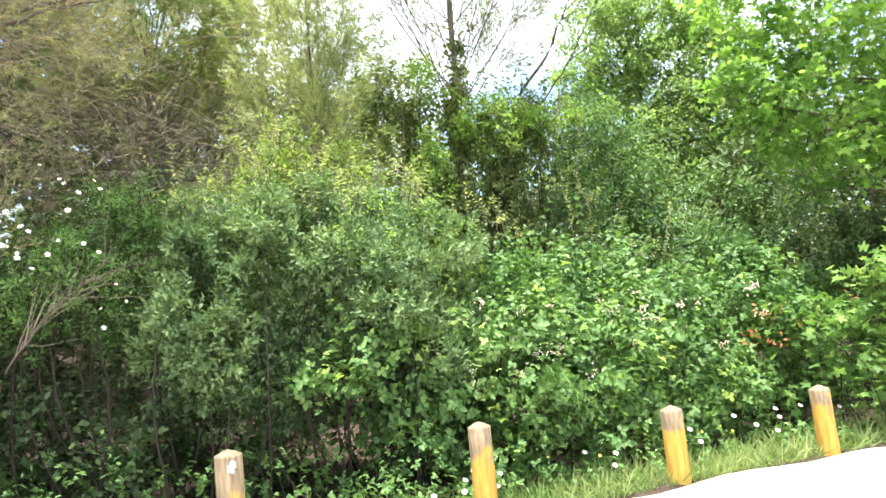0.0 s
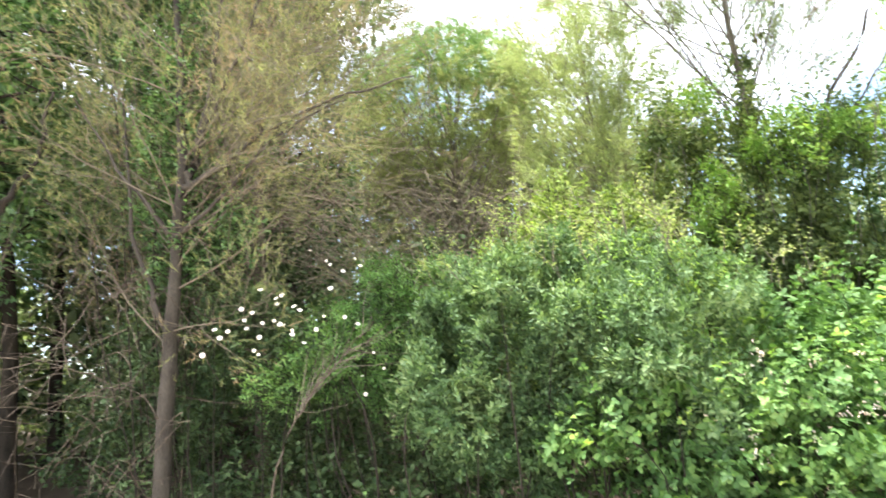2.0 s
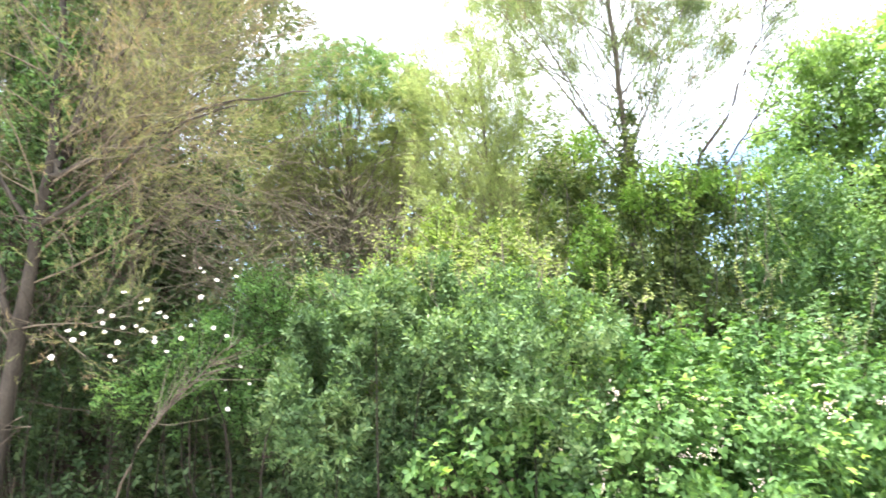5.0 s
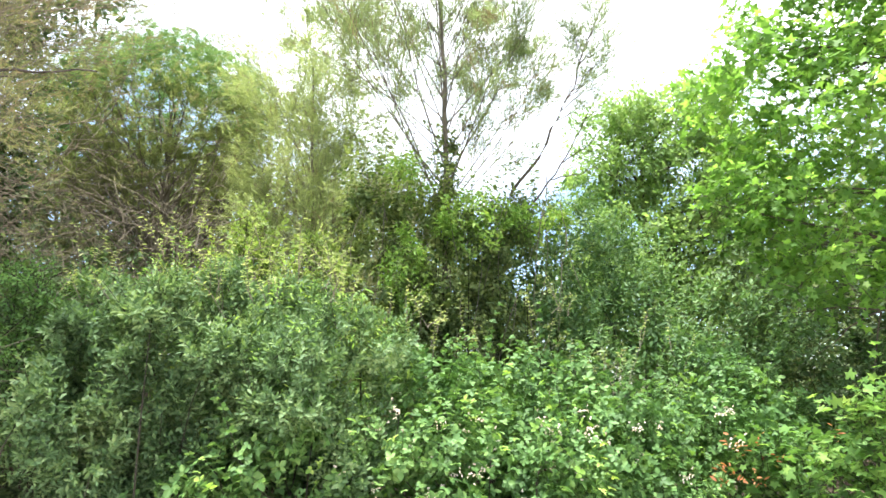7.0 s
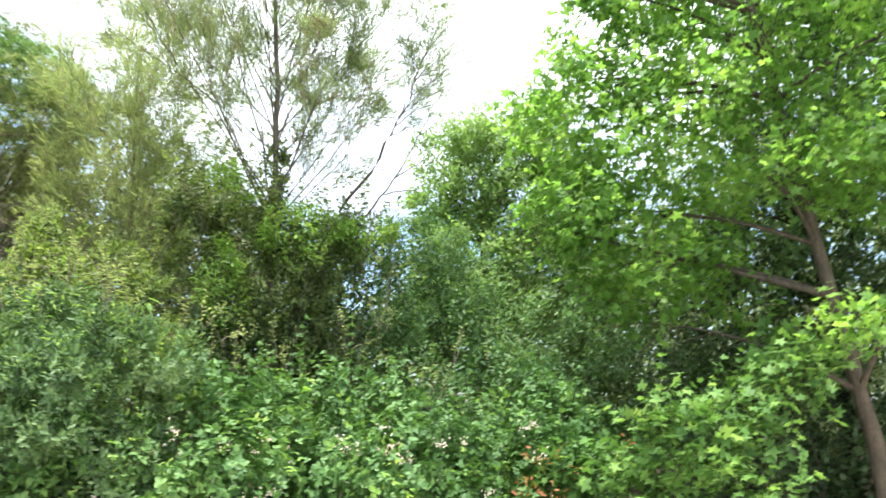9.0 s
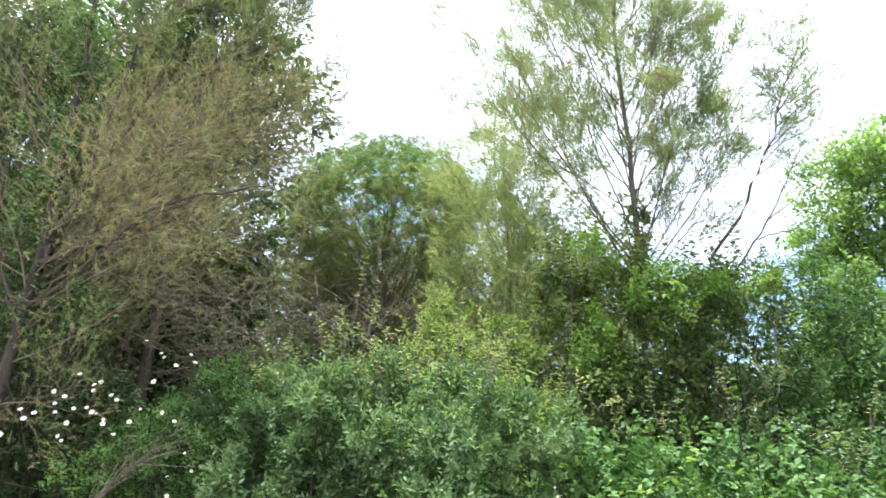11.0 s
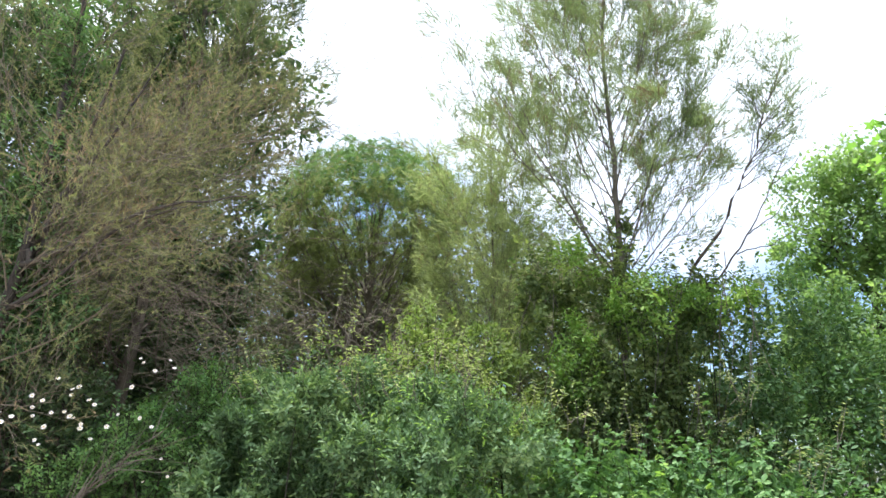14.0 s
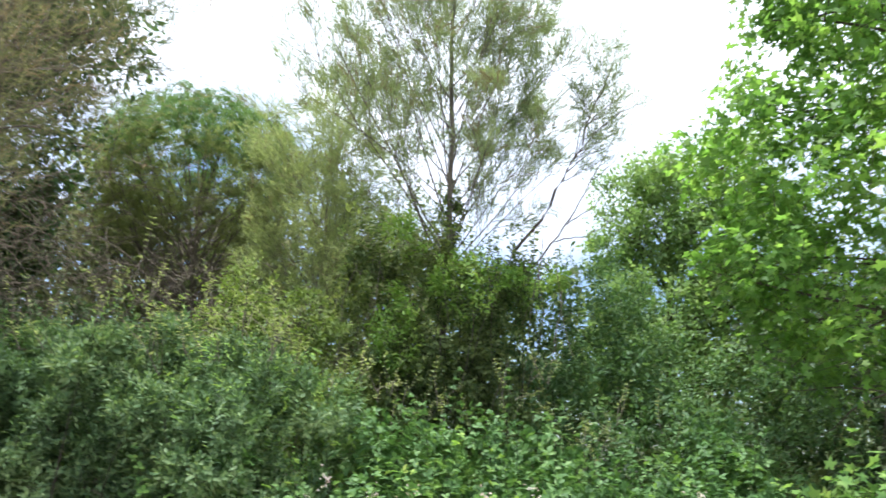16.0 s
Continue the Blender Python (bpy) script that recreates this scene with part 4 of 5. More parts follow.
needle_tree("slender_tree", (-1.6, 10.6, 0.5), "slender pale green tree with drooping feathery twigs", M_NEEDLE_PALE, M_BARK_PALE,
            [(-1.6, 10.6, 0.4), (-1.58, 10.6, 2.6), (-1.6, 10.6, 5.0), (-1.65, 10.6, 7.3)], 0.035,
            fan(r, 14, 0.28, 0.5, 0, 360, 55, 76, 2.2, 3.2) + fan(r, 36, 0.35, 0.97, 0, 360, 35, 68, 1.3, 2.1), 48, BRUSH, 0.22, 5, 0.25, 0.05, 2, 0.45, 0.0, 7, 0.08, 0.45, splay=0.35,
            thin=lambda p: np.clip((p[:, 2] - 3.3) / 2.6, 0.08, 0.6), dense=2, r_limb=0.24, mat2=M_DRY, share2=0.15)
# tall tree clad in ivy: a vase of long straight limbs, needles in brushes at the shoots
r = np.random.default_rng(49)
TALL_TRUNK = [(0.62, 9.2, 0.2), (0.68, 9.2, 2.6), (0.75, 9.2, 4.5), (0.74, 9.2, 5.6), (0.70, 9.2, 6.6), (0.68, 9.2, 8.0), (0.72, 9.2, 9.4), (0.75, 9.2, 10.8)]


def vase_limbs(rng, n):
    """Limbs that rise from the bole until they meet the crown's egg-shaped outline."""
    out, zs, rs = [], (4.3, 5.2, 6.2, 7.2, 8.4, 9.4, 10.4, 11.2), (0.9, 1.7, 2.1, 2.2, 1.8, 1.4, 0.9, 0.1)
    for k in range(n):
        z = 4.0 + 5.8 * ((k + rng.random()) / n) ** 1.3
        a, e = 2.4 * k + rng.normal() * 0.3, radians(rng.uniform(40, 62) + 2.2 * (z - 4.3))
        d = np.array([math.cos(a) * math.cos(e), math.sin(a) * math.cos(e), math.sin(e)])
        wide = 1.25 if d[0] < -0.2 else (0.88 if d[0] > 0.2 else 0.9)
        ln = 0.5
        while ln < 4.2 and math.hypot(d[0], d[1]) * ln < wide * np.interp(z + d[2] * ln, zs, rs):
            ln += 0.1
        out.append((float(np.interp(z, [p[2] for p in TALL_TRUNK], np.linspace(0, 1, len(TALL_TRUNK)))), tuple(d), 0.93 * ln))
    return out


needle_tree("tall_tree", (0.65, 9.2, 0.3), "tall open-crowned tree with ascending branches and pale needles", M_NEEDLE_LIGHT, M_BARK_PALE,
            TALL_TRUNK, 0.054, vase_limbs(r, 62), 50, BRUSH, 0.19, 3, 0.0, 0.05, 2, 0.55, 0.02, 8, 0.06, 0.38, splay=0.3,
            thin=lambda p: np.clip(0.5 + (np.hypot(p[:, 0] - 0.7, p[:, 1] - 9.2) - 0.9) / 1.6 + (p[:, 2] - 7.0) / 6.0, 0.55, 0.9), mat2=M_DRY, share2=0.25, dense=4, r_limb=0.22)
r = np.random.default_rng(51)
needle_tree("leaning_tree", (1.45, 9.0, 0.3), "two thin leaning stems with sparse leaf tufts", M_NEEDLE_LIGHT, M_BARK,
            [(1.2, 9.0, 0.2), (1.32, 9.0, 3.2), (1.61, 9.0, 4.25), (2.03, 9.0, 4.79), (2.35, 9.0, 5.43), (2.53, 9.0, 5.8), (2.78, 9.0, 6.48), (3.04, 9.0, 7.1)], 0.03,
            fan(r, 12, 0.6, 0.99, 30, 150, 35, 75, 0.5, 1.0) + fan(r, 6, 0.55, 0.8, 60, 120, 25, 45, 0.5, 0.9) + fan(r, 6, 0.8, 0.99, 230, 330, 40, 70, 0.4, 0.7), 52, BRUSH, 0.17, 3, 0.0, 0.04, 2, 0.5, 0.03, 4, 0.1, 0.5, r_limb=0.3, dense=2, rtop=0.006,
            thin=lambda p: np.full(len(p), 0.8),
            forks=([[(1.5, 9.0, 3.7), (1.96, 9.0, 4.2), (2.38, 9.0, 4.74), (2.72, 9.0, 5.36), (3.08, 9.0, 6.08)], 0.016, 0.004], [[(2.38, 9.0, 4.74), (2.7, 9.0, 4.95), (3.0, 9.0, 5.3)], 0.009, 0.003],
                   [[(2.2, 9.0, 4.5), (2.6, 9.0, 4.55), (3.0, 9.0, 4.8)], 0.009, 0.003], [[(2.72, 9.0, 5.36), (3.0, 9.0, 5.6), (3.2, 9.0, 5.95)], 0.007, 0.002]))


def stone_pine():
    """Branches spread from the bole and turn up to a dome of needle tufts; the lower ones are bare."""
    at = (-5.2, 12.8, 0.6)
    base = thing("stone_pine", at, "stone pine with a rounded green crown and bare lower branches", "pine")
    rng = np.random.default_rng(45)
    w = Wood(8)
    bole = np.array([(-5.3, 12.8, 0.3), (-5.35, 12.8, 2.5), (-5.25, 12.8, 4.4), (-5.2, 12.8, 6.4)])
    w.limb(along(bole, np.linspace(0, 0.999, 12))[0], 0.13, 0.04, 10, 0.05, rng)
    mid = np.array([-5.35, 12.8, 7.1])

    def skin(e, a):
        """The crown's outline: a broad flattened dome, drawn in below."""
        c, h = abs(math.cos(e)) ** 0.75, abs(math.sin(e)) ** 0.9
        return np.array([2.15 * c * math.cos(a), 2.1 * c * math.sin(a), 1.62 * h if e > 0 else -2.1 * h])

    P, D = [], []
    for k in range(90):
        a, e = 2.4 * k, math.asin(rng.uniform(-0.75, 0.98))
        tip = mid + skin(e, a) * rng.uniform(0.82, 1.0)
        s = np.array([-5.29, 12.8, min(6.3, max(3.2, tip[2] - 0.4 - rng.uniform(0.85, 1.25) * math.hypot(tip[0] + 5.27, tip[1] - 12.8)))])
        m = s + (tip - s) * np.array([0.5, 0.5, 0.42]) + rng.normal(size=3) * 0.12
        t = np.linspace(0, 1, 8)[:, None]
        line = (1 - t) ** 2 * s + 2 * t * (1 - t) * m + t * t * tip + np.concatenate([np.zeros((1, 3)), rng.normal(size=(7, 3)) * 0.03])
        w.limb(line, 0.02, 0.005, 5)
        for _ in range(8):
            p, dd = along(line, np.array([rng.uniform(0.5, 1.0) * 0.999]))
            tw = bend(rng, p[0], dd[0] + rng.normal(size=3) * 0.6 + np.array([0, 0, 0.25]), rng.uniform(0.25, 0.6), 3, 0.2, 0.1)
            w.limb(tw, 0.006, 0.002, 3)
            q, qd = along(tw, 1 - 0.7 * rng.random(9))
            P.append(q)
            D.append(qd)
    put("trunk", w.mesh("trunk", M_TWIG, at), base)
    w = Wood(4)
    for k in range(46):
        a = rng.uniform(0, 2 * math.pi)
        p = np.array([-5.32, 12.8, rng.uniform(2.2, 5.2)])
        line = bend(rng, p, (math.cos(a), math.sin(a), rng.uniform(0.2, 1.1)), rng.uniform(1.2, 2.6), 6, 0.1, 0.03)
        w.limb(line, 0.014, 0.003, 4)
        for _ in range(10):
            q, dd = along(line, np.array([rng.uniform(0.2, 0.99)]))
            w.limb(bend(rng, q[0], dd[0] + rng.normal(size=3) * 0.7, rng.uniform(0.25, 0.8), 3, 0.2), 0.006, 0.002, 3)
    put("bare_branch", w.mesh("bare_branch", M_TWIG, at), base, "bare grey lower branches", kind="stuff")
    P, D = np.concatenate(P), np.concatenate(D)
    P = P + rng.normal(size=P.shape) * 0.05
    keep = (wave_noise(P, 0.8, 4) > rng.uniform(-2.4, -0.2, len(P))) & (rng.random(len(P)) < np.clip((P[:, 2] - 4.6) / 2.6, 0.2, 0.95))
    P, D = P[keep], D[keep]
    # scalloped cushions of upturned tufts over the top
    dome = []
    for k in range(110):
        q = mid + skin(math.asin(0.02 + 0.97 * (k + 0.5) / 110), 2.4 * k) * rng.uniform(0.9, 1.0)
        dome.append((*q, rng.uniform(0.26, 0.4), 0.36, rng.uniform(0.18, 0.28)))
    for k in range(100):
        q = mid + skin(math.asin(rng.uniform(-0.8, 0.3)), 2.4 * k + 1) * rng.uniform(0.65, 1.0)
        dome.append((*q, rng.uniform(0.2, 0.4), 0.3, rng.uniform(0.14, 0.24)))
    Q, O = blob_points(rng, dome, 10500, 0.6)
    P, D = np.concatenate([P, Q]), np.concatenate([D, O])
    up = P[:, 2] > 7.45 + 0.4 * rng.normal(size=len(P))
    for nm, sel, mt in (("crown", up, M_STONEPINE), ("lower_crown", ~up, M_PINE_OLIVE)):
        put(nm, scatter(nm, TUFT, P[sel], unit(D[sel] + np.array([0, 0, 0.8])), rng.normal(size=(sel.sum(), 3)), rng.uniform(0.1, 0.16, sel.sum()), mt, at), base)


stone_pine()


def ivy():
    at = (0.65, 9.0, 0.3)
    r0 = np.random.default_rng(59)
    blobs = [(0.75, 9.25, 4.6, 0.16, 0.2, 0.8), (1.25, 9.0, 4.15, 0.2, 0.2, 0.16), (-0.25, 8.7, 4.2, 0.2, 0.2, 0.25)]
    for x, z, a, b in ((-0.15, 3.6, 0.26, 0.45), (0.2, 3.2, 0.4, 0.5), (0.1, 4.1, 0.3, 0.3), (0.75, 3.7, 0.3, 0.4), (0.9, 2.9, 0.4, 0.6), (1.3, 3.3, 0.4, 0.4), (1.6, 3.5, 0.3, 0.3),
                       (0.3, 2.3, 0.5, 0.6), (-0.3, 2.5, 0.4, 0.5), (1.1, 2.1, 0.5, 0.6), (1.5, 2.5, 0.4, 0.6), (0.6, 1.6, 0.8, 0.6), (1.5, 1.7, 0.6, 0.6)):
        blobs.append((x, 8.7 + 0.2 * r0.normal(), z, a, a * 0.9, b))
    for k in range(16):
        blobs.append((r0.uniform(-0.7, 1.9), 8.6 + 0.25 * r0.normal(), r0.uniform(2.0, 4.4), r0.uniform(0.14, 0.28), 0.2, r0.uniform(0.2, 0.6)))
    base = shrub("ivy_mass", at, "dark ivy hanging in curtains from the tall tree", "ivy", blobs, BROAD, M_IVY, 5600, 8, 0.3, 0.066, 53,
                 stems=60, stem_mat=M_BARK_DARK, up=-0.1, shoots=90, shell=0.5, whorl=dict(open0=90, open1=60, out_bias=0.9, sag=0.5, gaps=1.0))
    rng = np.random.default_rng(54)
    P, A, N, S, _, _ = sprigs(rng, [(1.35, 8.4, 3.85, 0.65, 0.3, 0.22), (0.3, 8.3, 4.4, 0.3, 0.2, 0.25), (0.3, 8.15, 3.1, 0.25, 0.2, 0.6), (2.0, 8.5, 3.8, 0.45, 0.3, 0.2), (1.2, 8.2, 3.7, 0.5, 0.25, 0.25)], 800, 7, 0.2, 0.052, up=0.5, flat=0.55)
    put("young_leaves", scatter("young_leaves", OVAL, P, A, N, S, M_LIME, at), base, "sunlit yellow-green climber leaves")
    tip_shoots(base, [b for b in blobs if b[2] > 2.9], 130, 28, 'leafy_vine', M_IVY, BROAD, 1.8, 'leafy vine ends')
    # long vine strands in front of the dark hollow
    w = Wood(3)
    for _ in range(22):
        p = np.array([rng.uniform(-0.7, 2.3), rng.uniform(8.1, 8.5), rng.uniform(2.6, 4.4)])
        w.limb(bend(rng, p, (rng.normal() * 0.15, -0.1, -1), rng.uniform(0.5, 1.8), 6, 0.1), 0.006, 0.003)
    put("vine", w.mesh("vine", M_TWIG, at), base, kind="stuff")


ivy()


def broad_tree(name, at, label, mat, bark, trunk, r0, blobs, leaf, n, per, length, size, seed, limbs=14, r_limb=0.04, shell=0.75, category="tree", hang=0.0, up=0.25, forks=(), flat=0.38):
    """A broadleaved tree: trunk, limbs that run out into the crown, and leafy sprigs."""
    rng = np.random.default_rng(seed)
    base = thing(name, at, label, category)
    w = Wood(10)
    trunk = np.asarray(trunk, float)
    tp, _ = along(trunk, np.linspace(0, 0.9999, 3 * len(trunk)))
    tp[1:-1] += rng.normal(size=(len(tp) - 2, 3)) * 0.012
    w.limb(tp, r0, r0 * 0.3, 12, 0.04, rng)
    for line, ra, rb in forks:
        lp, _ = along(np.asarray(line, float), np.linspace(0, 0.9999, 4 * len(line)))
        lp[1:-1] += rng.normal(size=(len(lp) - 2, 3)) * 0.02
        w.limb(lp, ra, rb, 8, 0.05, rng)
    P, A, N, S, C, ax = sprigs(rng, clumps(rng, blobs, 8, 0.26, 0.46, 0.84), n, per, length, size, up=up, shell=shell, low=float(ground_z(at[0], at[1])) + 0.4, hang=hang, flat=flat)
    for k in rng.choice(len(C), size=limbs, replace=False):
        d = np.linalg.norm(tp - C[k], axis=1) + np.where(tp[:, 2] > C[k, 2] - 0.3, 5.0, 0)
        s = tp[np.argmin(d)]
        m = (s + C[k]) / 2 + np.array([0, 0, 0.25]) + rng.normal(size=3) * 0.15
        t = np.linspace(0, 1, 8)[:, None]
        line = (1 - t) ** 2 * s + 2 * t * (1 - t) * m + t * t * C[k]
        w.limb(line, r_limb * rng.uniform(0.6, 1.2), 0.006, 6)
        for _ in range(5):
            p, dd = along(line, np.array([rng.uniform(0.3, 0.98)]))
            w.limb(bend(rng, p[0], dd[0] + rng.normal(size=3) * 0.7, rng.uniform(0.3, 0.9), 4, 0.15), r_limb * 0.3, 0.002, 4)
    for k in rng.choice(len(C), size=min(len(C), 700), replace=False):
        w.limb(np.stack([C[k] - ax[k] * length * 0.7, C[k] + ax[k] * length * 0.6]), 0.004, 0.0015, 3)
    put("trunk", w.mesh("trunk", bark, at), base)
    put("crown", scatter("crown", leaf, P, A, N, S, mat, at), base)
    return base


broad_tree("plane_tree", (7.0, 6.7, 0.2), "leafy plane tree with large bright green lobed leaves", M_PLANE, M_BARK,
           [(7.05, 6.68, -0.1), (7.02, 6.7, 0.8), (6.92, 6.78, 2.5), (6.75, 6.9, 4.5), (6.6, 7.0, 6.5), (6.6, 7.1, 8.6)], 0.1,
           [(5.4, 7.4, 4.6, 1.4, 1.2, 1.3), (6.2, 7.1, 6.0, 1.5, 1.3, 1.5), (6.8, 7.0, 7.6, 1.0, 0.9, 0.9), (5.2, 7.3, 3.4, 1.2, 1.0, 0.9), (7.9, 6.6, 4.8, 1.2, 1.1, 1.3),
            (6.4, 6.3, 3.9, 0.7, 0.6, 0.4), (8.2, 6.4, 6.6, 1.0, 0.9, 1.0), (6.6, 5.9, 2.2, 0.5, 0.4, 0.25), (4.4, 7.5, 3.9, 0.7, 0.6, 0.6), (7.7, 5.9, 2.7, 0.6, 0.5, 0.35), (5.1, 7.2, 5.9, 0.9, 0.9, 0.9), (5.3, 7.1, 7.0, 1.0, 0.9, 0.9), (4.6, 7.3, 5.0, 0.9, 0.8, 0.7), (4.9, 6.9, 2.9, 0.8, 0.6, 0.5)],
           LOBED, 3900, 6, 0.36, 0.077, 61, 26, 0.035, flat=0.5)
broad_tree("broadleaf_tree", (4.2, 13.0, 0.5), "rounded mid-green broadleaf tree behind the thicket", M_PALE, M_BARK,
           [(4.2, 13.0, 0.2), (4.2, 13.0, 3.0), (4.3, 13.0, 6.3)], 0.14,
           [(3.55, 12.9, 6.6, 0.55, 0.6, 0.6), (4.1, 12.8, 6.9, 0.5, 0.6, 0.5), (4.7, 12.8, 6.6, 0.7, 0.8, 0.7), (5.5, 12.8, 7.0, 0.8, 0.9, 0.9), (3.3, 12.8, 5.6, 0.45, 0.6, 0.45), (4.0, 12.7, 5.6, 0.7, 0.7, 0.7),
            (4.9, 12.6, 5.4, 0.8, 0.8, 0.8), (5.9, 12.7, 5.6, 0.9, 0.9, 1.0), (3.3, 12.7, 4.6, 0.55, 0.7, 0.6), (4.1, 12.5, 4.4, 0.8, 0.7, 0.8), (5.1, 12.5, 4.1, 0.9, 0.8, 0.9), (3.1, 12.7, 3.5, 0.6, 0.7, 0.7),
            (4.1, 12.4, 3.1, 0.9, 0.8, 0.9), (5.4, 12.4, 2.8, 1.0, 0.8, 0.9), (6.2, 12.6, 4.2, 0.9, 0.9, 1.2)],
           BROAD, 7000, 9, 0.36, 0.075, 62, 26, flat=0.75)
broad_tree("leafy_oak", (-6.9, 3.0, 0.4), "spreading oak with a dark forked trunk", M_OAK, M_BARK_DARK,
           [(-7.12, 3.0, 0.2), (-7.1, 3.0, 1.6), (-7.0, 3.0, 2.6), (-6.85, 3.03, 3.3), (-6.8, 3.05, 3.9), (-6.85, 3.1, 5.0), (-7.0, 3.1, 6.4)], 0.16,
           [(-6.6, 3.3, 6.4, 1.4, 1.2, 1.2), (-7.6, 2.4, 5.6, 1.5, 1.4, 1.4), (-6.2, 3.7, 5.0, 0.8, 0.8, 0.6), (-6.9, 2.2, 4.4, 1.0, 0.9, 0.7), (-6.4, 4.2, 7.8, 1.6, 1.4, 1.3), (-6.1, 3.3, 2.9, 0.35, 0.35, 0.3), (-6.0, 3.9, 3.6, 0.4, 0.4, 0.35), (-6.4, 4.8, 5.5, 0.9, 0.8, 0.9), (-6.3, 4.6, 4.5, 0.8, 0.6, 0.6), (-7.4, 3.6, 4.2, 0.9, 0.8, 0.6), (-6.6, 3.6, 4.3, 0.6, 0.5, 0.4)],
           OVAL, 4000, 8, 0.3, 0.085, 63, 22, 0.05,
           forks=([[(-6.98, 3.0, 1.3), (-6.7, 3.0, 1.9), (-6.41, 3.0, 2.29), (-5.9, 3.0, 2.67), (-5.52, 3.0, 3.01), (-5.34, 3.05, 3.28)], 0.1, 0.06],
                  [[(-5.42, 3.0, 3.15), (-5.6, 3.05, 3.4), (-5.64, 3.1, 3.7), (-5.6, 3.2, 4.6)], 0.055, 0.02], [[(-5.36, 3.05, 3.25), (-5.2, 3.2, 3.5), (-5.0, 3.4, 3.9), (-4.9, 3.5, 4.6)], 0.045, 0.015],
                  [[(-5.9, 3.0, 2.67), (-6.2, 3.2, 2.85), (-6.5, 3.4, 2.9)], 0.045, 0.02], [[(-5.75, 3.0, 2.8), (-5.5, 3.1, 2.85), (-5.2, 3.2, 2.8)], 0.03, 0.01]))


def forest_trunks():
    """Bare trunks deeper in the wood, seen under the canopy."""
    for k, (x, y, h, rr) in enumerate(((-8.3, 5.0, 6.0, 0.13), (-7.2, 6.6, 7.0, 0.11), (-9.6, 6.5, 7.0, 0.12), (-6.2, 8.4, 7.5, 0.12), (-8.6, 9.0, 7.5, 0.14), (8.6, 9.4, 7.0, 0.12), (9.6, 7.8, 7.0, 0.11))):
        z = float(ground_z(x, y))
        rng = np.random.default_rng(80 + k)
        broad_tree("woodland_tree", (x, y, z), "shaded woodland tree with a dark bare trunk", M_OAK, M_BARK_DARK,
                   [(x, y, z - 0.2), (x + 0.1 * rng.normal(), y, z + h * 0.4), (x + 0.25 * rng.normal(), y, z + h)], rr,
                   [(x + rng.normal() * 0.5, y + rng.normal() * 0.4, z + h * f, rng.uniform(1.0, 1.5), rng.uniform(0.9, 1.3), h * 0.16) for f in (0.55, 0.75, 0.95, 1.1)],
                   BROAD, 900, 8, 0.45, 0.13, 90 + k, 16)


forest_trunks()


def dead_branch():
    """A fallen grey branch caught in the rose bush, with a fan of fine twigs."""
    at = (-2.4, 3.35, 0.6)
    base = thing("dead_branch", at, "bare grey dead branch leaning in the rose bush", "branch")
    rng = np.random.default_rng(56)
    w = Wood(5)
    main = np.array([(-2.5, 3.3, 0.15), (-2.37, 3.38, 1.0), (-2.25, 3.49, 1.33), (-2.12, 3.6, 1.57), (-1.95, 3.73, 1.76), (-1.75, 3.87, 1.99)])
    w.limb(along(main, np.linspace(0, 0.999, 18))[0] + rng.normal(size=(18, 3)) * 0.008, 0.009, 0.003)
    put("branch", w.mesh("branch", M_BARK, at), base)
    w = Wood(3)
    for _ in range(34):
        p, d = along(main, np.array([rng.uniform(0.35, 0.98)]))
        tw = bend(rng, p[0], d[0] + rng.normal(size=3) * 0.4, rng.uniform(0.2, 0.6), 4, 0.12)
        w.limb(tw, 0.004, 0.0012, 3)
    put("twig_spray", w.mesh("twig_spray", M_TWIG, at), base, kind="stuff")


dead_branch()


def bare_twigs(name, at, label, spots, seed, mat=M_TWIG):
    """Tangles of thin dead twigs. spots: (x, y, z, spread, count, length)."""
    base = thing(name, at, label, "twigs")
    rng = np.random.default_rng(seed)
    for x, y, z, sp, n, ln in spots:
        w = Wood(3)
        for _ in range(n):
            p = np.array([x, y, z]) + rng.normal(size=3) * sp * np.array([1, 0.6, 1])
            d = rng.normal(size=3) * np.array([1, 0.7, 0.8]) + np.array([0, -0.1, 0.15])
            line = bend(rng, p, d, ln * rng.uniform(0.5, 1.3), 5, 0.16)
            w.limb(line, 0.005, 0.0015)
            for _ in range(3):
                q, dd = along(line, np.array([rng.uniform(0.2, 0.95)]))
                w.limb(bend(rng, q[0], dd[0] + rng.normal(size=3) * 0.7, ln * 0.4, 3, 0.15), 0.003, 0.001)
        put("twig_tangle", w.mesh("twig_tangle", mat, at), base, kind="stuff")


bare_twigs("dead_twigs", (-3.9, 3.5, 0.4), "tangle of dry grey twigs round the feathery tree",
           [(-3.9, 3.5, 2.0, 0.5, 40, 0.8), (-4.5, 3.3, 2.4, 0.6, 50, 0.9), (-3.2, 4.0, 2.6, 0.4, 30, 0.8), (-4.4, 3.4, 1.0, 0.5, 24, 0.7), (-3.4, 3.9, 3.3, 0.5, 30, 0.9)], 57, M_BARK)
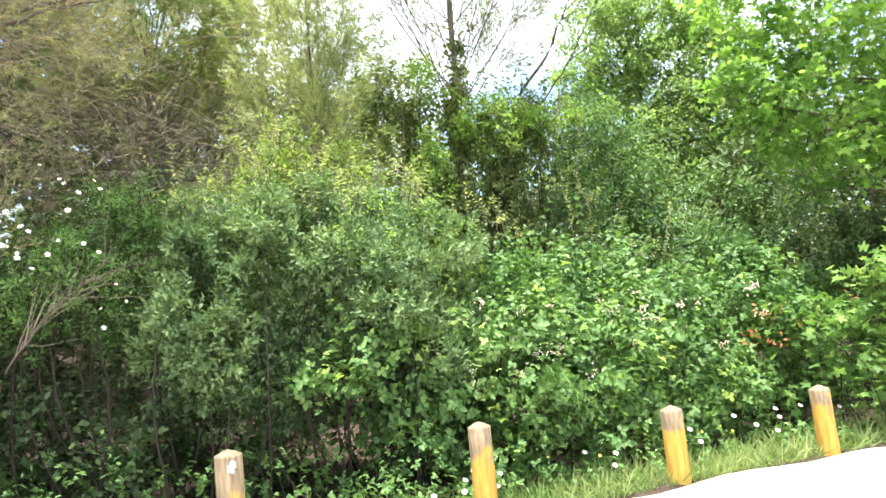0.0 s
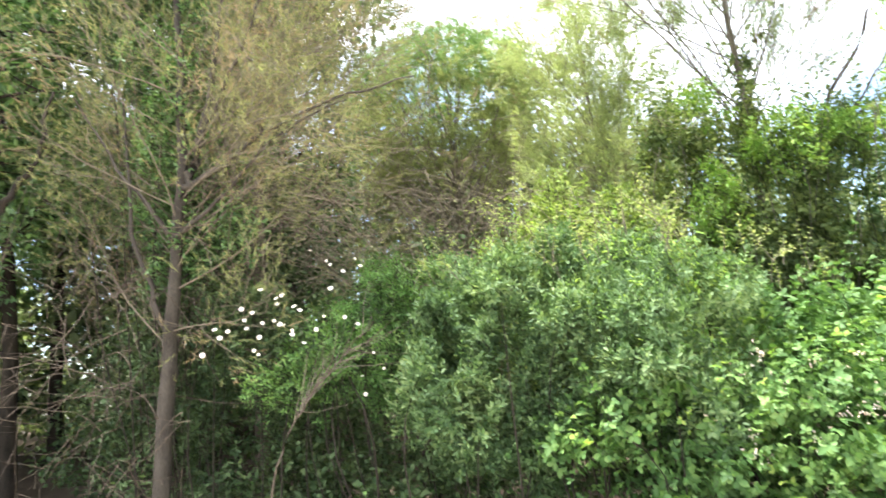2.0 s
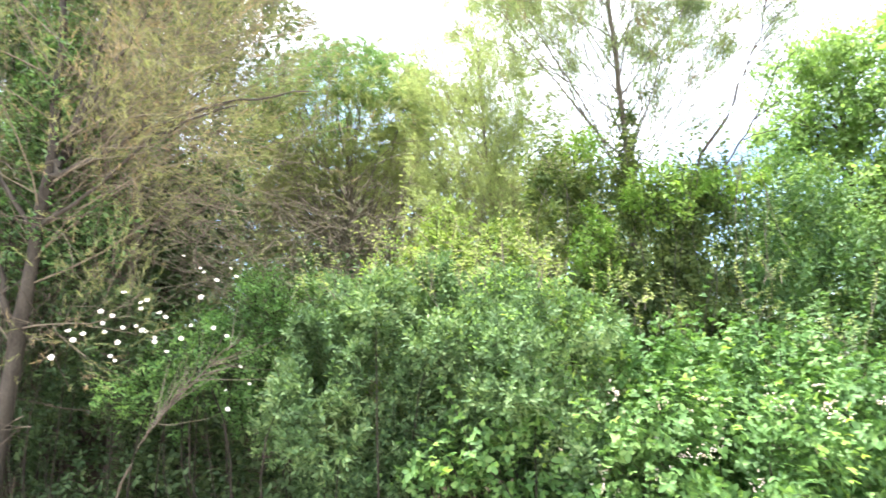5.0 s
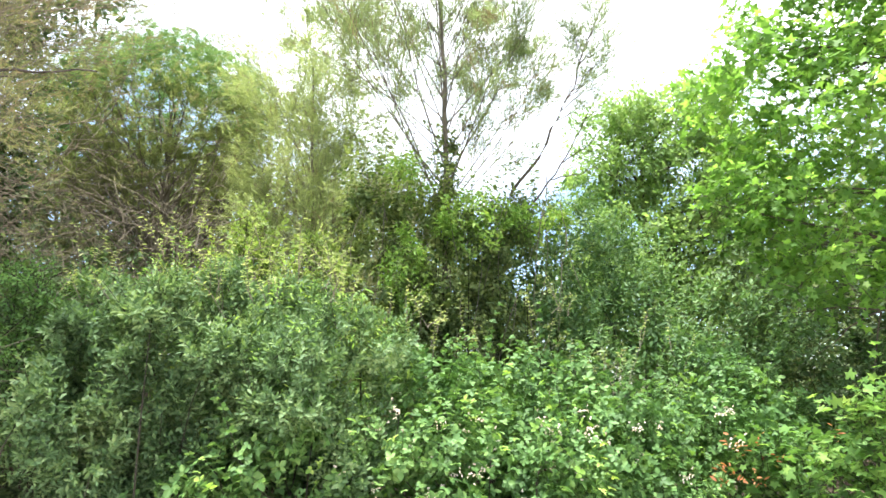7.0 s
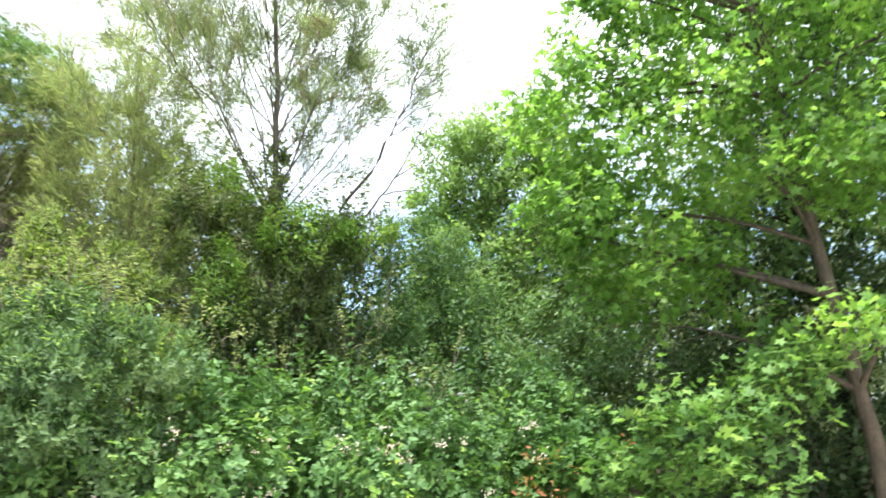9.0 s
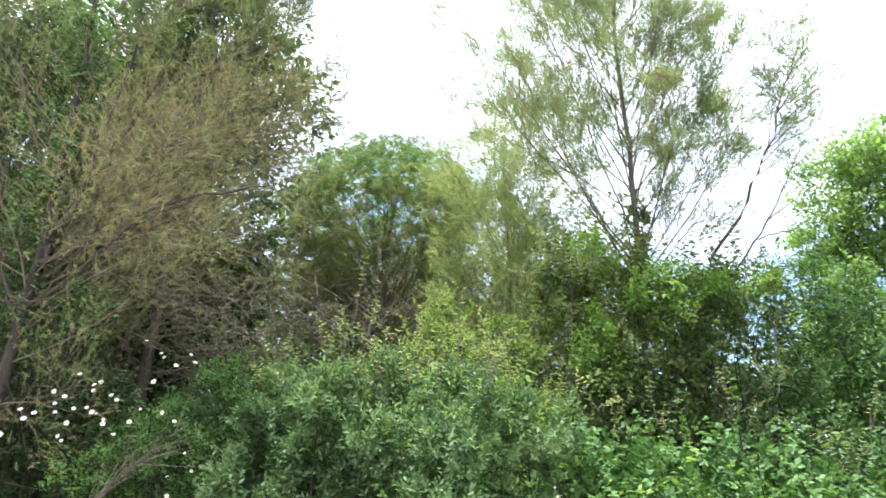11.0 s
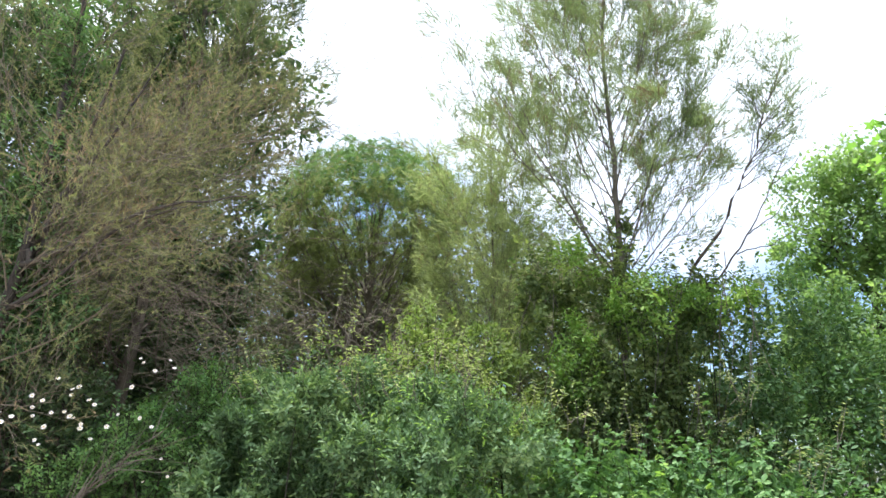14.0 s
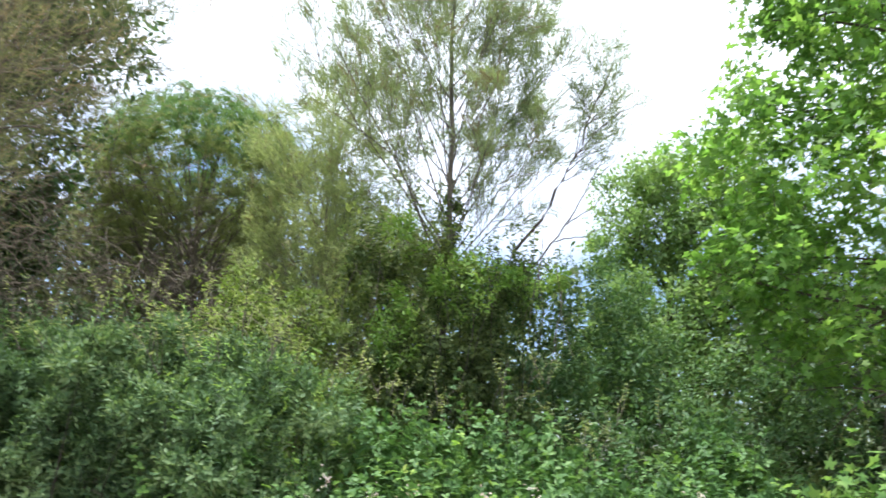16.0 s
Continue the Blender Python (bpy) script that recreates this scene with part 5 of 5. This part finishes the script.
bare_twigs("dry_thicket", (-3.4, 8.8, 0.6), "haze of fine grey-brown dry twigs under the pines",
           [(-3.6, 8.8, 2.6, 0.7, 70, 1.1), (-2.7, 9.2, 2.4, 0.6, 60, 1.0), (-4.6, 9.0, 3.4, 0.8, 70, 1.2), (-3.2, 9.6, 3.6, 0.6, 50, 1.0), (-3.0, 7.0, 2.2, 0.4, 40, 0.8), (-2.6, 5.9, 3.0, 0.5, 80, 1.0), (-3.1, 5.9, 3.6, 0.5, 80, 1.0), (-2.1, 7.0, 3.0, 0.4, 40, 0.9), (-3.7, 6.0, 3.4, 0.5, 60, 1.0)], 55, M_DRYTWIG)
bare_twigs("dry_twig_fan", (-0.5, 5.5, 1.5), "pale dry twigs sticking out of the hedge", [(-0.6, 5.5, 2.5, 0.1, 12, 0.35), (-1.6, 5.0, 2.1, 0.25, 24, 0.4)], 58)


def woodland():
    """The wood beyond: a deep uneven belt of crowns."""
    rng = np.random.default_rng(71)
    blobs = []
    for k in range(150):
        a = radians(-100 + 200 * (k + rng.random()) / 150)
        d = rng.uniform(15, 24)
        left = min(1.0, max(0.0, (-math.degrees(a) - 28) / 15)) + min(1.0, max(0.0, (math.degrees(a) - 24) / 10))
        dip = math.exp(-((math.degrees(a) + 20) / 13) ** 2)
        low = math.exp(-((math.degrees(a) - 6) / 13) ** 2)
        h = rng.uniform(2.6, 4.6) * (0.7 + d / 40) * (1 + 0.9 * left + 0.75 * dip - 0.28 * low)
        blobs.append((1.5 + d * math.sin(a), d * math.cos(a), 0.8 + h * 0.5, rng.uniform(1.4, 2.6), rng.uniform(1.2, 2.0), h * 0.6))
    for k in range(30):
        # taller, closer wood behind the pines and past the oak
        a = radians(-78 + 66 * (k + rng.random()) / 30)
        d, h = rng.uniform(15.5, 18) if a > radians(-45) else rng.uniform(13, 16), rng.uniform(5.2, 7.0)
        blobs.append((1.2 + d * math.sin(a), d * math.cos(a), 0.6 + h * 0.46, rng.uniform(1.1, 1.7), rng.uniform(0.8, 1.2), h * 0.52))
    for k in range(14):
        a, d, h = radians(27 + 38 * (k + rng.random()) / 14), rng.uniform(14, 17), rng.uniform(4.2, 5.8)
        blobs.append((1.2 + d * math.sin(a), d * math.cos(a), 0.5 + h * 0.46, rng.uniform(1.1, 1.7), rng.uniform(0.8, 1.2), h * 0.52))
    for k in range(20):
        a, d, h = radians(-6 + 40 * (k + rng.random()) / 20), rng.uniform(13.0, 14.5), rng.uniform(4.2, 5.2)
        blobs.append((1.6 + d * math.sin(a), d * math.cos(a), 0.5 + h * 0.46, rng.uniform(1.0, 1.4), rng.uniform(0.8, 1.1), h * 0.52))
    for k in range(18):
        a, d, h = radians(-104 + 50 * (k + rng.random()) / 18), rng.uniform(13, 15.5), rng.uniform(3.6, 5.6)
        blobs.append((1.2 + d * math.sin(a), d * math.cos(a), 0.6 + h * 0.46, rng.uniform(1.1, 1.6), rng.uniform(0.8, 1.1), h * 0.52))
    P, A, N, S, C, ax = sprigs(rng, blobs, 20000, 8, 0.55, 0.19, size_var=0.2, shell=0.8, low=0.6, flat=0.7)
    far = []
    for k in range(110):
        a = radians(-100 + 200 * (k + rng.random()) / 110)
        d, h = rng.uniform(25, 31), rng.uniform(4.0, 6.2) * (1.55 if -0.85 < a < -0.15 else 1.0)
        far.append((1.5 + d * math.sin(a), d * math.cos(a), 0.6 + h * 0.5, rng.uniform(2.0, 3.2), 1.6, h * 0.62))
    Q = sprigs(rng, far, 6000, 8, 0.8, 0.31, size_var=0.2, shell=0.8, low=0.5, flat=0.7)
    P, A, N, S = (np.concatenate([u, v]) for u, v in zip((P, A, N, S), Q[:4]))
    put("woodland", scatter("woodland", BROAD, P, A, N, S, M_FAR), None, "dense green woodland beyond the thicket", "woodland", kind="stuff")


woodland()


def pine_wood():
    """A closer belt of grey-green crowns behind the pines, haze mixed into their colour."""
    rng = np.random.default_rng(79)
    blobs = []
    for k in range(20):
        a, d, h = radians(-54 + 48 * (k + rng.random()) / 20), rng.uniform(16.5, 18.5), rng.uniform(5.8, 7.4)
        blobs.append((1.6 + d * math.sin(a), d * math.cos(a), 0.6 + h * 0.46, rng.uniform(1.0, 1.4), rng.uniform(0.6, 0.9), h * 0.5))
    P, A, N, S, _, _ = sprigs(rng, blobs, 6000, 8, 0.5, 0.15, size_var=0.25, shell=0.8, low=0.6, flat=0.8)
    put("pine_wood", scatter("pine_wood", BROAD, P, A, N, S, M_HAZE), None, "grey-green wood behind the pines, paled to look hazy", "woodland", kind="stuff")


pine_wood()


def grass():
    rng = np.random.default_rng(72)
    n = 17000
    s = rng.uniform(-3.2, 7.5, n)
    d = np.abs(rng.normal(size=n)) * 0.32 - 0.06
    P = np.stack([-0.93 + s * 0.927 - d * 0.376, 3.42 + s * 0.376 + d * 0.927, np.zeros(n)], -1)
    P[:, 2] = ground_z(P[:, 0], P[:, 1]) - 0.03
    A = unit(np.stack([rng.normal(size=n) * 0.75, rng.normal(size=n) * 0.75, np.ones(n)], -1))
    blade = ([(0, 0.02, 0), (0, -0.02, 0), (0.55, 0.016, 0.05), (0.55, -0.016, 0.05), (1, 0, 0.2)], [(0, 1, 3, 2), (2, 3, 4)])
    put("grass", scatter("grass", blade, P, A, rng.normal(size=(n, 3)), 0.05 + 0.22 * rng.random(n) ** 2.2, M_GRASS), None,
        "tufts of tall grass along the verge", "grass", kind="stuff")


grass()


def weeds():
    """Nettles, dock and young bramble along the foot of the hedge."""
    rng = np.random.default_rng(75)
    blobs = []
    for k in range(34):
        t = -2.4 + 9.0 * (k + rng.random()) / 34
        d = rng.uniform(0.25, 0.75) + (0.25 if t > 2 else 0)
        h = rng.uniform(0.12, 0.34)
        if t < 0.2 and rng.random() < 0.8:
            continue
        blobs.append((-0.93 + t * 0.927 - d * 0.376, 3.42 + t * 0.376 + d * 0.927, h * 0.8, rng.uniform(0.18, 0.36), rng.uniform(0.14, 0.24), h))
    for k in range(26):
        t, d, h = -2.2 + 4.6 * (k + rng.random()) / 26, rng.uniform(0.6, 1.9), rng.uniform(0.2, 0.45)
        blobs.append((-0.93 + t * 0.927 - d * 0.376, 3.42 + t * 0.376 + d * 0.927, h * 0.8, rng.uniform(0.2, 0.4), rng.uniform(0.15, 0.3), h))
    for k in range(60):
        t, d, h = 0.6 + 6.0 * (k + rng.random()) / 60, rng.uniform(0.05, 0.6), rng.uniform(0.05, 0.14)
        blobs.append((-0.93 + t * 0.927 - d * 0.376, 3.42 + t * 0.376 + d * 0.927, h * 0.7, rng.uniform(0.1, 0.2), rng.uniform(0.1, 0.16), h))
    P, A, N, S, _, _ = sprigs(rng, blobs, 1700, 5, 0.13, 0.042, up=0.8, low=0.02)
    put("verge_weeds", scatter("verge_weeds", TREFOIL, P, A, N, S, M_BRAMBLE), None, "low leafy weeds at the foot of the hedge", "weeds", kind="stuff")
    P, A, N, S, _, _ = sprigs(rng, [(-2.1, 3.6, 0.5, 0.5, 0.3, 0.25), (-1.5, 3.75, 0.4, 0.25, 0.2, 0.3), (0.3, 4.45, 0.35, 0.4, 0.2, 0.25), (-2.7, 3.5, 0.5, 0.4, 0.3, 0.3)], 36, 6, 0.16, 0.045, up=0.8)
    put("young_weeds", scatter("young_weeds", OVAL, P, A, N, S, M_BRAMBLE), None, "fresh green young weeds in the shade of the hedge", "weeds", kind="stuff")


def wild_flower(mesh_s, mesh_f, x, y, h, label):
    z = float(ground_z(x, y))
    base = thing("wild_flower", (x, y, z), label, "flower", "wild flowers on the verge")
    st = put("stem", mesh_s, base)
    st.scale = (1, 1, h)
    fl = put("blossom", mesh_f, base)
    fl.matrix_basis = pose(0.02 * h, -0.02, h, 35, 10, 0)
    return base


def wild_flowers():
    rng = np.random.default_rng(76)
    w = Wood(4)
    w.limb([(0, 0, -0.05), (0.008, -0.004, 0.4), (0.016, -0.016, 1.0)], 0.0025, 0.0015)
    stem = w.mesh("stem", M_GRASS)
    v, f = [(0, 0, 0)], []
    for k in range(10):
        a = 2 * math.pi * k / 10
        v.append((0.022 * math.cos(a), 0.022 * math.sin(a), 0.014 + 0.004 * (k % 2)))
    f = [(0, 1 + k, 1 + (k + 1) % 10) for k in range(10)]
    white = mesh_from("blossom", v, np.array(f).ravel(), [3] * 10, M_PETAL)
    yellow = mesh_from("blossom", [(a * 0.6, b * 0.6, c) for a, b, c in v], np.array(f).ravel(), [3] * 10, M_YELLOW)
    for k in range(30):
        t = rng.uniform(1.3, 5.6)
        d = rng.uniform(0.1, 0.5)
        x, y = -0.93 + t * 0.927 - d * 0.376, 3.42 + t * 0.376 + d * 0.927
        if k % 5 == 4:
            wild_flower(stem, yellow, x, y, rng.uniform(0.15, 0.35), "small yellow wild flower in the grass")
        else:
            wild_flower(stem, white, x, y, rng.uniform(0.12, 0.34), "white bindweed blossom in the verge grass")


def hedge_sapling():
    """A slim stem above the hedge with drooping whorls of broad leaves."""
    at = (0.34, 5.3, 0.1)
    base = thing("hedge_sapling", at, "slim sapling with drooping broad green leaves above the hedge", "sapling")
    rng = np.random.default_rng(27)
    w = Wood(5)
    line = along(np.array([(0.34, 5.3, 0.0), (0.36, 5.25, 1.2), (0.33, 5.2, 2.0), (0.35, 5.2, 2.42)]), np.linspace(0, 0.999, 12))[0]
    w.limb(line, 0.01, 0.003)
    put("stem", w.mesh("stem", M_BARK_DARK, at), base)
    leaf = mesh_from("leaf", OVAL[0], np.concatenate([np.asarray(f) for f in OVAL[1]]), [4, 4], M_PALE)
    for k in range(22):
        p, _ = along(line, np.array([0.72 + 0.279 * k / 21]))
        a = 2.4 * k
        q = Vector((math.cos(a), math.sin(a), rng.uniform(-0.7, 0.1))).to_track_quat('X', 'Z')
        s = rng.uniform(0.07, 0.13)
        put("leaf", leaf, base).matrix_basis = Matrix.LocRotScale(Vector(p[0]) - Vector(at), q, (s, s, s))


hedge_sapling()
weeds()
wild_flowers()
